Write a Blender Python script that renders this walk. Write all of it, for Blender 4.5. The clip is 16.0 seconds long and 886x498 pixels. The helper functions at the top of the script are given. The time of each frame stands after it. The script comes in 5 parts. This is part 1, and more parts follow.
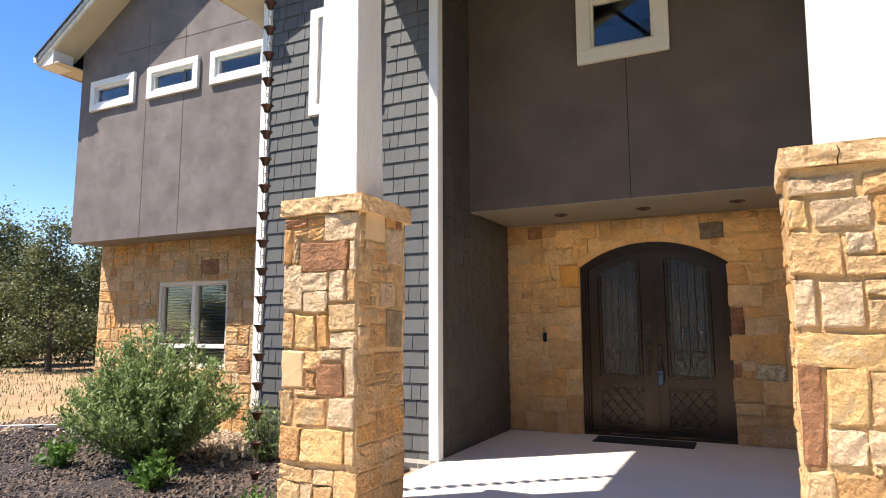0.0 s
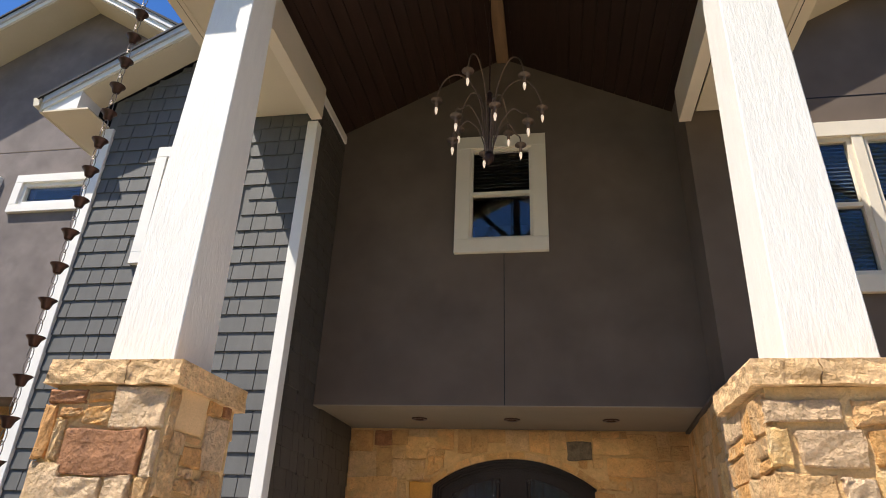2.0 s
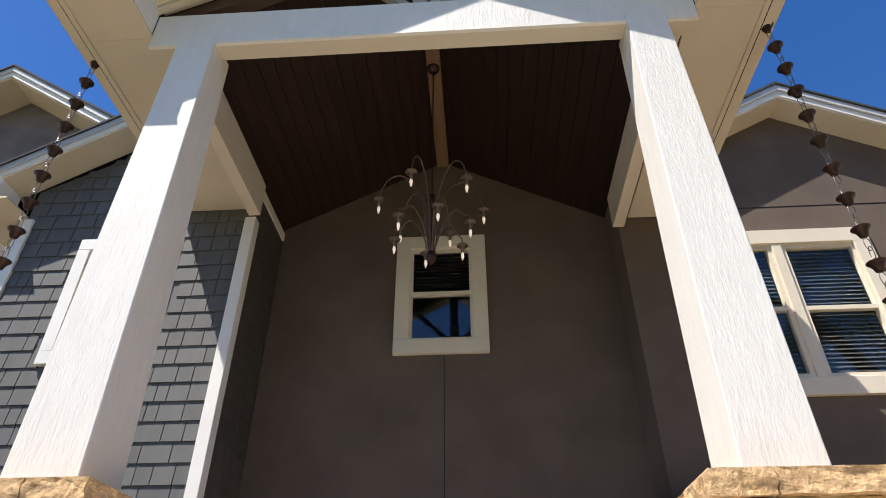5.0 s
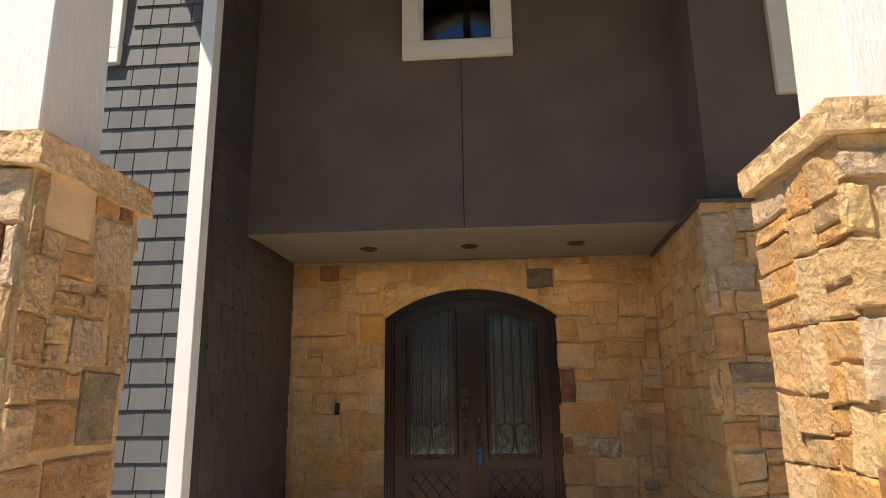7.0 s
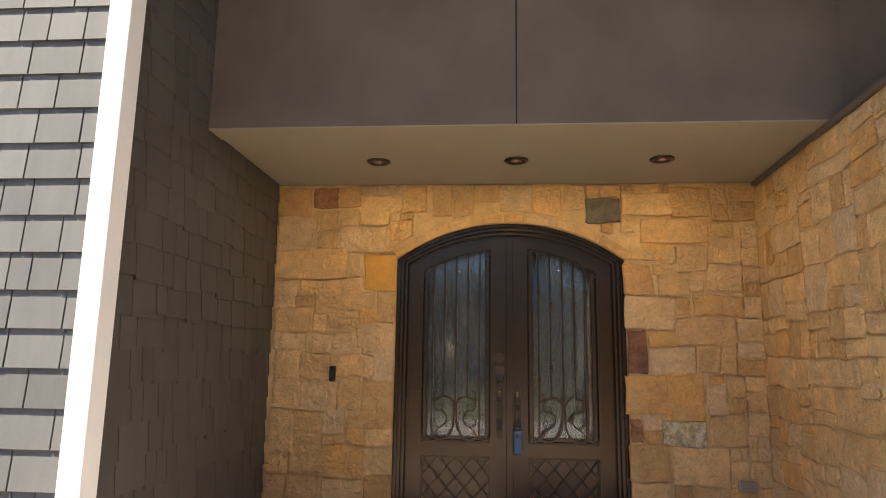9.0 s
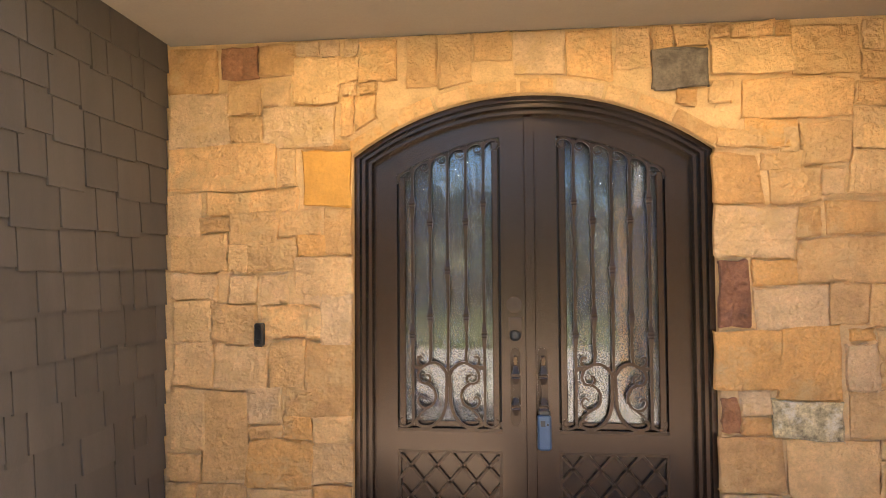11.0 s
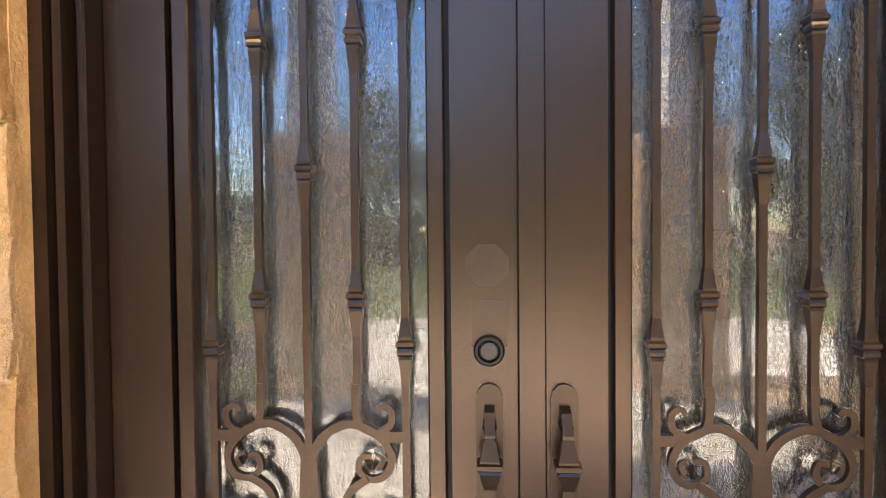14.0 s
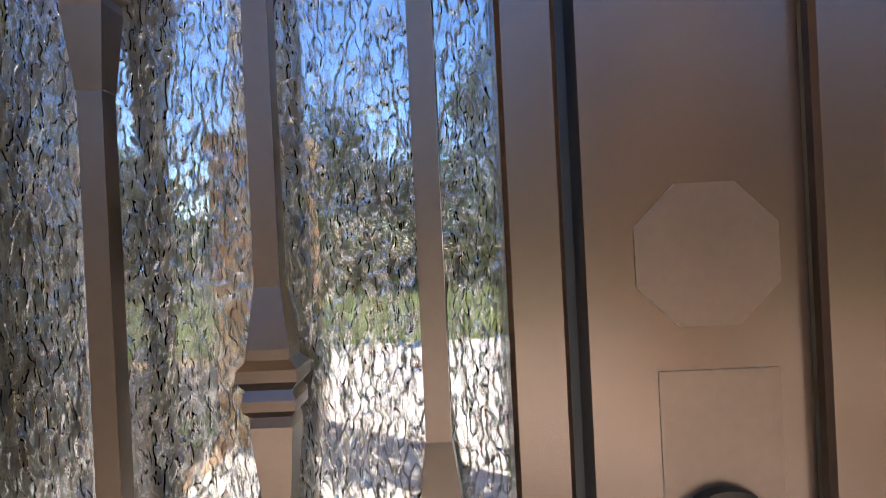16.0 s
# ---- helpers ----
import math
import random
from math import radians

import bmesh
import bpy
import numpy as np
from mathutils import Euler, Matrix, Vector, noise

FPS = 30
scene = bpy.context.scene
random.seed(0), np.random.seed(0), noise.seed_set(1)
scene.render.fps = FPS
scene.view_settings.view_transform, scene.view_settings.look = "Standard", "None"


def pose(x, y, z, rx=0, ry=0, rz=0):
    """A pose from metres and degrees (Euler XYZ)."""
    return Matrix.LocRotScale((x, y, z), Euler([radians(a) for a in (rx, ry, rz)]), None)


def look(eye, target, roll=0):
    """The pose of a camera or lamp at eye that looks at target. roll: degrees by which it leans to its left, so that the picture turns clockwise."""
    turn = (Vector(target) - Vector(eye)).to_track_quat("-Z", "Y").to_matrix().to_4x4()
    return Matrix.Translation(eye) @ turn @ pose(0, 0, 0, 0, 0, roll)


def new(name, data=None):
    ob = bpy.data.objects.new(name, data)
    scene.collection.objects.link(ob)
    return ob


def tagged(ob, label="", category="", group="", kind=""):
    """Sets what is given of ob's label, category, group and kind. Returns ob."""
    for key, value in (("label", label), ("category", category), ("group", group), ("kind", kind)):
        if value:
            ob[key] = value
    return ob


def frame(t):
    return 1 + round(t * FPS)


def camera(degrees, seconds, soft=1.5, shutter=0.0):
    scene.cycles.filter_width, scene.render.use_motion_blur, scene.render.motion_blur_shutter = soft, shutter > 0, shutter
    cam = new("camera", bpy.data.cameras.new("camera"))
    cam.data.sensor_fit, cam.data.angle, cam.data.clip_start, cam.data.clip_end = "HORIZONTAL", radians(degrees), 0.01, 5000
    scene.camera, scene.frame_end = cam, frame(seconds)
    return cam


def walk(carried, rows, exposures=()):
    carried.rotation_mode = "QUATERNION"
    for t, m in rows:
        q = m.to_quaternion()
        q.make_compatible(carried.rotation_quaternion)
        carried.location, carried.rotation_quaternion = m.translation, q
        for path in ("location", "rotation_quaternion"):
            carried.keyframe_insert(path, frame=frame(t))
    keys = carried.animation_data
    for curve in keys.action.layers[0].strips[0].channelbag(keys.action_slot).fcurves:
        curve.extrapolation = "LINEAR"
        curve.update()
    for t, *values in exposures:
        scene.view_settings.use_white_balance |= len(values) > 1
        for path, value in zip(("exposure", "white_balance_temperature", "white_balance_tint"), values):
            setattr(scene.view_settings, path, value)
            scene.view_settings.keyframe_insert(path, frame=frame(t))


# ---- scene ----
cam = camera(70.4, 16.0, soft=1.0)
METRES, EYE, TILT, LEAN, TURN = 9.0, 1.41, 0.0, 0.0, 25.6
ROWS = [
    (0.0, 0.0, 0.0, 0.0, 0.02, 7.07, 0.14),
    (0.5, -0.0059, 0.0427, 0.0003, -7.76, 9.16, 0.19),
    (1.0, -0.0126, 0.0823, 0.0059, -13.65, 14.8, -1.66),
    (1.5, -0.0118, 0.112, 0.0121, -14.77, 18.57, -1.79),
    (2.0, -0.0194, 0.1234, 0.0191, -16.41, 25.25, -2.19),
    (2.5, -0.0257, 0.1221, 0.0258, -17.75, 32.48, -2.33),
    (3.0, -0.0274, 0.1146, 0.0287, -19.18, 39.61, -1.88),
    (5.5, -0.0236, 0.1456, 0.0211, -22.28, 29.45, 0.21),
    (6.0, -0.0239, 0.1593, 0.0139, -22.39, 21.83, 0.28),
    (6.5, -0.0146, 0.1853, 0.009, -21.78, 17.22, 1.14),
    (7.0, -0.0036, 0.2194, 0.005, -21.29, 12.57, 0.75),
    (7.5, -0.0007, 0.2611, 0.0005, -21.83, 11.39, -0.29),
    (8.0, 0.0082, 0.3068, -0.0051, -21.58, 11.0, -0.7),
    (8.5, 0.0198, 0.355, -0.0031, -21.38, 10.5, -0.9),
    (11.0, 0.1313, 0.585, 0.021, -19.83, 1.93, 0.39),
    (11.5, 0.1542, 0.6274, 0.0191, -20.02, -0.54, 0.55),
    (12.0, 0.1706, 0.6685, 0.0136, -19.67, -2.0, 0.59),
    (12.5, 0.1883, 0.7066, 0.0096, -19.98, -2.19, 0.33),
    (13.0, 0.2042, 0.7411, 0.0079, -20.04, -2.33, 0.35),
    (13.5, 0.2182, 0.7735, 0.0084, -20.32, -1.83, 0.33),
    (14.0, 0.2394, 0.8005, 0.0077, -21.62, -1.64, 0.52),
    (14.5, 0.2513, 0.8218, 0.0034, -23.15, -0.91, 0.6),
    (15.0, 0.2577, 0.8459, 0.0032, -23.4, -0.77, 1.3),
    (15.5, 0.2623, 0.8702, 0.003, -23.66, -0.46, 1.87),
    (16.0, 0.2653, 0.8923, 0.0014, -24.71, -0.06, 2.75),
]
SUN_TO = Vector((-1.0, -0.82, 2.22)).normalized()
walk(cam, [(t, pose(0, 0, EYE, TILT, LEAN, TURN) @ pose(METRES * x, METRES * y, METRES * z, 90 + pitch, roll, yaw)) for t, x, y, z, yaw, pitch, roll in ROWS],
     exposures=[(0.0, 1.1, 6700, 10), (0.8, 0.95, 6800, 10), (1.6, 0.8, 6800, 10), (3.2, 0.68, 6400, 10), (5.3, 0.65, 6500, 10), (6.5, 0.70, 7000, 10), (7.4, 0.92, 7250, 10), (8.0, 1.3, 7500, 10), (8.7, 1.6, 7400, 10),
                (10.8, 2.8, 7400, 11), (12.0, 3.0, 7200, 9), (13.0, 3.15, 7350, 10), (14.0, 3.35, 7300, 11), (15.2, 4.0, 7200, 11), (16.0, 3.7, 6500, 10)])

# world and sun
world = bpy.data.worlds.new("world")
scene.world = world
world.use_nodes = True
sky = world.node_tree.nodes.new("ShaderNodeTexSky")
sky.sky_type, sky.sun_disc = "NISHITA", False
sky.air_density, sky.dust_density, sky.ozone_density = 1.0, 0.3, 1.6
sky.sun_elevation = math.asin(SUN_TO.z)
sky.sun_rotation = math.atan2(SUN_TO.x, SUN_TO.y)
background = world.node_tree.nodes["Background"]
background.inputs["Strength"].default_value = 0.09
deepen = world.node_tree.nodes.new("ShaderNodeHueSaturation")
deepen.inputs["Hue"].default_value = 0.512
deepen.inputs["Saturation"].default_value, deepen.inputs["Value"].default_value = 1.35, 1.2
world.node_tree.links.new(sky.outputs[0], deepen.inputs["Color"])
world.node_tree.links.new(deepen.outputs[0], background.inputs["Color"])
sun_data = bpy.data.lights.new("sun", "SUN")
sun_data.energy, sun_data.angle, sun_data.color = 5.0, radians(0.5), (1.0, 0.95, 0.87)
sun = new("sun", sun_data)
sun.matrix_world = look(SUN_TO * 40, (0, 0, 0))


# ---- materials ----
def material(name, colour, rough=0.8, metal=0.0, vary=0.25, scale=6.0, fine=60.0, bump=0.2, bump_size=0.01, palette=None, stretch=(1, 1, 1), per_piece=0.0, stain=None, spec=0.5, rock=0.0):
    """A procedural surface: two scales of mottling, relief, and a palette picked per piece."""
    m = bpy.data.materials.new(name)
    m.use_nodes = True
    n, l = m.node_tree.nodes, m.node_tree.links
    b = n["Principled BSDF"]
    b.inputs["Roughness"].default_value, b.inputs["Metallic"].default_value = rough, metal
    b.inputs["Specular IOR Level"].default_value = spec
    where = n.new("ShaderNodeNewGeometry").outputs["Position"]
    stretcher = n.new("ShaderNodeMapping")
    stretcher.inputs["Scale"].default_value = stretch
    l.new(where, stretcher.inputs["Vector"])
    where = stretcher.outputs[0]
    info = n.new("ShaderNodeObjectInfo")

    def noisy(size, detail, rough_n=0.6):
        t = n.new("ShaderNodeTexNoise")
        t.inputs["Scale"].default_value, t.inputs["Detail"].default_value, t.inputs["Roughness"].default_value = size, detail, rough_n
        l.new(where, t.inputs["Vector"])
        return t.outputs["Fac"]

    def ramp(fac, stops):
        r = n.new("ShaderNodeValToRGB")
        while len(r.color_ramp.elements) < len(stops):
            r.color_ramp.elements.new(0.5)
        for e, (p, c) in zip(r.color_ramp.elements, stops):
            e.position, e.color = p, (*c, 1)
        l.new(fac, r.inputs[0])
        return r.outputs[0]

    def mix(a, c, fac, kind="MIX"):
        x = n.new("ShaderNodeMix")
        x.data_type, x.blend_type = "RGBA", kind
        for socket, value in ((x.inputs[0], fac), (x.inputs[6], a), (x.inputs[7], c)):
            if isinstance(value, (float, int)):
                socket.default_value = value
            elif isinstance(value, tuple):
                socket.default_value = (*value, 1)
            else:
                l.new(value, socket)
        return x.outputs[2]

    large, small = noisy(scale, 3), noisy(fine, 4, 0.7)
    if palette:
        step = 1.0 / len(palette)
        base = ramp(info.outputs["Random"], [(i * step, c) for i, c in enumerate(palette)])
        base.node.color_ramp.interpolation = "CONSTANT"
    else:
        base = colour
    lo, hi = 1 - vary, 1 + vary
    base = mix(base, ramp(large, [(0.25, (lo, lo, lo)), (0.75, (hi, hi, hi))]), 1.0, "MULTIPLY")
    v = vary * 0.6
    base = mix(base, ramp(small, [(0.3, (1 - v, 1 - v, 1 - v)), (0.7, (1 + v, 1 + v, 1 + v))]), 1.0, "MULTIPLY")
    if per_piece:
        p = per_piece
        base = mix(base, ramp(info.outputs["Random"], [(0.0, (1 - p, 1 - p, 1 - p)), (1.0, (1 + p, 1 + p, 1 + p))]), 1.0, "MULTIPLY")
    if stain:
        patch = ramp(noisy(scale * 0.55 + 1.3, 5, 0.65), [(0.52, (0, 0, 0)), (0.68, (1, 1, 1))])
        base = mix(base, stain, patch)
    l.new(base, b.inputs["Base Color"])
    height = n.new("ShaderNodeMath")
    height.operation = "ADD"
    l.new(large, height.inputs[0])
    l.new(small, height.inputs[1])
    if rock:
        crag, ridge_n = noisy(17, 9, 0.68), n.new("ShaderNodeMath")
        ridge_n.operation, ridge_n.inputs[1].default_value = "MULTIPLY_ADD", rock
        l.new(crag, ridge_n.inputs[0])
        l.new(height.outputs[0], ridge_n.inputs[2])
        chip, warp, bend = n.new("ShaderNodeTexVoronoi"), n.new("ShaderNodeTexNoise"), n.new("ShaderNodeVectorMath")
        warp.inputs["Scale"].default_value, warp.inputs["Detail"].default_value = 30, 3
        bend.operation, bend.inputs[1].default_value = "MULTIPLY_ADD", (0.05, 0.05, 0.05)
        chip.inputs["Scale"].default_value = 24
        l.new(where, warp.inputs["Vector"])
        l.new(warp.outputs["Color"], bend.inputs[0])
        l.new(where, bend.inputs[2])
        l.new(bend.outputs[0], chip.inputs["Vector"])
        pits = n.new("ShaderNodeMath")
        pits.operation, pits.inputs[1].default_value = "MULTIPLY_ADD", rock * 0.45
        l.new(chip.outputs["Distance"], pits.inputs[0])
        l.new(ridge_n.outputs[0], pits.inputs[2])
        height = pits
    if bump:
        bu = n.new("ShaderNodeBump")
        bu.inputs["Strength"].default_value, bu.inputs["Distance"].default_value = bump, bump_size
        l.new(height.outputs[0], bu.inputs["Height"])
        l.new(bu.outputs[0], b.inputs["Normal"])
    return m


def glass(name, ior=1.6, rough=0.02, ripples=0.0, tint=(0.9, 0.95, 0.95)):
    m = bpy.data.materials.new(name)
    m.use_nodes = True
    n, l = m.node_tree.nodes, m.node_tree.links
    b = n["Principled BSDF"]
    b.inputs["Base Color"].default_value = (*tint, 1)
    b.inputs["Transmission Weight"].default_value = 1.0
    b.inputs["Roughness"].default_value, b.inputs["IOR"].default_value = rough, ior
    if ripples:
        geo, mp, t = n.new("ShaderNodeNewGeometry"), n.new("ShaderNodeMapping"), n.new("ShaderNodeTexNoise")
        mp.inputs["Scale"].default_value = (1.0, 1.0, 0.42)
        t.inputs["Scale"].default_value, t.inputs["Detail"].default_value = 160, 1.5
        l.new(geo.outputs["Position"], mp.inputs["Vector"])
        l.new(mp.outputs[0], t.inputs["Vector"])
        bu = n.new("ShaderNodeBump")
        bu.inputs["Strength"].default_value, bu.inputs["Distance"].default_value = 1.0, ripples
        ridge_line = n.new("ShaderNodeMapRange")
        ridge_line.interpolation_type = "SMOOTHSTEP"
        ridge_line.inputs["From Min"].default_value, ridge_line.inputs["From Max"].default_value = 0.43, 0.55
        l.new(t.outputs["Fac"], ridge_line.inputs["Value"])
        l.new(ridge_line.outputs[0], bu.inputs["Height"])
        l.new(bu.outputs[0], b.inputs["Normal"])
    return m


def glowing(name, colour, strength):
    m = bpy.data.materials.new(name)
    m.use_nodes = True
    b = m.node_tree.nodes["Principled BSDF"]
    b.inputs["Base Color"].default_value = (*colour, 1)
    b.inputs["Emission Color"].default_value = (*colour, 1)
    b.inputs["Emission Strength"].default_value = strength
    return m


STONES = [(0.58, 0.36, 0.165), (0.62, 0.41, 0.21), (0.56, 0.33, 0.14), (0.66, 0.47, 0.28), (0.60, 0.39, 0.19), (0.58, 0.37, 0.18),
          (0.63, 0.44, 0.24), (0.52, 0.30, 0.13), (0.62, 0.43, 0.24), (0.58, 0.33, 0.12), (0.54, 0.40, 0.26), (0.64, 0.44, 0.23), (0.47, 0.24, 0.11), (0.60, 0.38, 0.18)]
M_STONE_WALL = material("flush_sandstone", (0.5, 0.35, 0.18), 0.9, vary=0.20, scale=7, fine=70, bump=0.85, bump_size=0.018, palette=[(0.2 * 0.68 + 0.8 * r * 1.14, 0.2 * 0.44 + 0.8 * g * 1.02, 0.2 * 0.19 + 0.8 * b * 0.86) for r, g, b in STONES if r > 0.53], per_piece=0.13, stain=(0.64, 0.41, 0.18), rock=2.6)
M_STONE_SPECK = material("lichened_sandstone", (0.42, 0.33, 0.18), 0.9, vary=0.6, scale=26, fine=70, bump=0.7, bump_size=0.015, stain=(0.66, 0.58, 0.42))
M_STONE = material("sandstone", (0.45, 0.3, 0.15), 0.9, vary=0.22, scale=8, fine=55, bump=0.9, bump_size=0.026, palette=[(r * 1.30, g * 1.18, b * 1.06) for r, g, b in STONES if r > 0.5], per_piece=0.10, stain=(0.72, 0.50, 0.27), rock=3.6)
M_STONE_UMBER = material("umber_sandstone", (0.30, 0.205, 0.11), 0.9, vary=0.4, scale=11, fine=60, bump=0.7, bump_size=0.018, rock=2.0)
M_STONE_RED = material("red_sandstone", (0.36, 0.165, 0.075), 0.9, vary=0.35, scale=9, fine=50, bump=0.8, bump_size=0.022, rock=2.5)
M_STONE_MAROON = material("maroon_sandstone", (0.24, 0.105, 0.055), 0.9, vary=0.4, scale=9, fine=50, bump=0.8, bump_size=0.022, rock=2.5)
M_STONE_RUST = material("rust_sandstone", (0.54, 0.28, 0.10), 0.9, vary=0.35, scale=9, fine=60, bump=0.6, bump_size=0.015, rock=1.8)
M_STONE_GREY = material("grey_sandstone", (0.15, 0.12, 0.085), 0.9, vary=0.45, scale=14, fine=60, bump=0.6, bump_size=0.015)
M_STONE_GOLD = material("orange_sandstone", (0.55, 0.27, 0.055), 0.9, vary=0.15, scale=8, fine=50, bump=0.4, bump_size=0.015)
M_STONE_PALE = material("pale_sandstone", (0.80, 0.56, 0.34), 0.9, vary=0.2, scale=9, fine=60, bump=0.9, bump_size=0.024, per_piece=0.10, stain=(0.72, 0.48, 0.25), rock=3.6)
M_STONE_SMOOTH = material("sawn_sandstone", (0.65, 0.43, 0.22), 0.9, vary=0.12, scale=5, fine=80, bump=0.4, bump_size=0.008, per_piece=0.08)
M_STONE_OCHRE = material("ochre_sandstone", (0.68, 0.42, 0.17), 0.9, vary=0.28, scale=9, fine=60, bump=0.8, bump_size=0.018, per_piece=0.10, stain=(0.60, 0.43, 0.24), rock=2.6)
M_MORTAR = material("mortar", (0.66, 0.425, 0.195), 0.95, vary=0.18, scale=10, fine=90, bump=0.7, bump_size=0.014, rock=1.6)
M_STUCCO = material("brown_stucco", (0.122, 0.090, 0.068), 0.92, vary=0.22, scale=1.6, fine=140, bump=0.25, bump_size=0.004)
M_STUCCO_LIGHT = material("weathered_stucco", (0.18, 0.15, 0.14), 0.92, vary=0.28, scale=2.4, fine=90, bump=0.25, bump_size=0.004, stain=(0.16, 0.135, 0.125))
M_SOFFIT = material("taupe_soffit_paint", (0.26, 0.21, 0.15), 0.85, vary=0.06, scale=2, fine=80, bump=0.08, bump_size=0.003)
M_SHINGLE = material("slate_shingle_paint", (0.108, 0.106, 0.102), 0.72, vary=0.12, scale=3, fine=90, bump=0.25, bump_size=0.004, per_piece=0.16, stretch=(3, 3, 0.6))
# darker, browner tone than M_SHINGLE, used on the porch side wall
M_SHINGLE_BROWN = material("darker_taupe_shingle", (0.072, 0.060, 0.049), 0.75, vary=0.12, scale=3, fine=90, bump=0.25, bump_size=0.004, per_piece=0.12, stretch=(3, 3, 0.6))
M_WHITE = material("white_painted_wood", (0.78, 0.74, 0.68), 0.6, vary=0.04, scale=7, fine=38, bump=0.45, bump_size=0.007, stretch=(2.2, 2.2, 0.45), rock=0.8)
M_TRIM = material("cream_trim_paint", (0.70, 0.62, 0.50), 0.6, vary=0.04, scale=3, fine=60, bump=0.1, bump_size=0.003)
M_WHITE_TRIM = material("white_trim_paint", (0.80, 0.77, 0.72), 0.55, vary=0.04, scale=3, fine=60, bump=0.1, bump_size=0.003)
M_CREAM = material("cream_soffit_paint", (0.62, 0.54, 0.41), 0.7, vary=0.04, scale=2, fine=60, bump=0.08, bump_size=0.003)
M_WOOD = material("dark_stained_plank", (0.024, 0.012, 0.008), 0.55, spec=0.25, vary=0.35, scale=3, fine=30, bump=0.2, bump_size=0.003, per_piece=0.25, stretch=(6, 0.5, 6))
M_RIDGE = material("oak_ridge_board", (0.20, 0.115, 0.055), 0.6, vary=0.2, scale=4, fine=40, bump=0.15, bump_size=0.003, stretch=(6, 0.6, 6))
M_BRONZE = material("oiled_bronze_iron", (0.044, 0.026, 0.016), 0.26, 0.6, vary=0.07, scale=3.0, fine=120, bump=0.06, bump_size=0.0004, spec=0.6)
M_BRONZE_RUB = material("rubbed_bronze_iron", (0.042, 0.027, 0.018), 0.32, 0.7, vary=0.08, scale=6, fine=140, bump=0.06, bump_size=0.002, spec=0.6)
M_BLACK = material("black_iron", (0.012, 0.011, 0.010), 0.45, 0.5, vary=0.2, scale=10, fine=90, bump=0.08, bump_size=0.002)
M_CUP = material("dark_copper", (0.055, 0.028, 0.022), 0.45, 0.7, vary=0.3, scale=20, fine=120, bump=0.1, bump_size=0.002)
M_RUBBER = material("dark_rubber", (0.018, 0.016, 0.015), 0.95, vary=0.3, scale=20, fine=160, bump=0.6, bump_size=0.004)
M_CONCRETE = material("pale_concrete", (0.58, 0.53, 0.47), 0.9, vary=0.07, scale=1.4, fine=120, bump=0.2, bump_size=0.003)
M_SHINGLE_ROOF = material("dark_roof_shingle", (0.035, 0.035, 0.04), 0.9, vary=0.3, scale=6, fine=90, bump=0.5, bump_size=0.006)
M_GLASS = glass("window_glass", 1.5, 0.01)
M_RAIN = glass("rain_glass", 1.8, 0.003, ripples=0.0008)
# near-black wall colour gives the unlit look of interiors behind the glass
M_DARK = material("unlit_look_wall", (0.05, 0.045, 0.04), 0.9, vary=0.1, bump=0)
M_BLIND = material("blind_slat", (0.065, 0.063, 0.058), 0.6, vary=0.05, scale=4, fine=40, bump=0)
M_PLASTIC = material("black_plastic", (0.012, 0.012, 0.013), 0.35, vary=0.1, scale=30, fine=200, bump=0.05, bump_size=0.001)
M_BLUE = material("blue_grey_plastic", (0.055, 0.10, 0.165), 0.5, vary=0.1, scale=20, fine=150, bump=0.08, bump_size=0.001)
M_STEEL = material("brushed_steel", (0.42, 0.40, 0.37), 0.35, 0.9, vary=0.1, scale=30, fine=200, bump=0.05, bump_size=0.001)
M_LAMP = glowing("warm_lamp", (1.0, 0.80, 0.55), 4.0)
M_BULB = glowing("candle_bulb_glow", (1.0, 0.80, 0.64), 0.32)
M_ARM = material("brown_wrought_iron", (0.15, 0.10, 0.075), 0.5, 0.3, vary=0.2, scale=20, fine=100, bump=0.05, bump_size=0.001)
M_BARK = material("grey_bark", (0.10, 0.08, 0.06), 0.95, vary=0.35, scale=9, fine=40, bump=0.8, bump_size=0.02, stretch=(2, 2, 0.5))
M_SAND = material("sandy_ground", (0.33, 0.21, 0.11), 0.95, vary=0.3, scale=0.7, fine=25, bump=0.5, bump_size=0.03, stain=(0.19, 0.15, 0.06))
M_MULCH = material("dark_mulch", (0.040, 0.028, 0.024), 0.95, vary=0.5, scale=14, fine=60, bump=0.8, bump_size=0.03)


def leafy(name, dark, light, through_light=0.0):
    m = bpy.data.materials.new(name)
    m.use_nodes = True
    n, l = m.node_tree.nodes, m.node_tree.links
    b = n["Principled BSDF"]
    b.inputs["Roughness"].default_value = 0.6
    b.inputs["Subsurface Weight"].default_value = 0.0
    r = n.new("ShaderNodeValToRGB")
    r.color_ramp.elements[0].color, r.color_ramp.elements[1].color = (*dark, 1), (*light, 1)
    l.new(n.new("ShaderNodeNewGeometry").outputs["Random Per Island"], r.inputs[0])
    l.new(r.outputs[0], b.inputs["Base Color"])
    if through_light:
        tr, mixer = n.new("ShaderNodeBsdfTranslucent"), n.new("ShaderNodeMixShader")
        mixer.inputs[0].default_value = through_light
        l.new(r.outputs[0], tr.inputs["Color"])
        l.new(b.outputs[0], mixer.inputs[1])
        l.new(tr.outputs[0], mixer.inputs[2])
        l.new(mixer.outputs[0], n["Material Output"].inputs["Surface"])
    return m


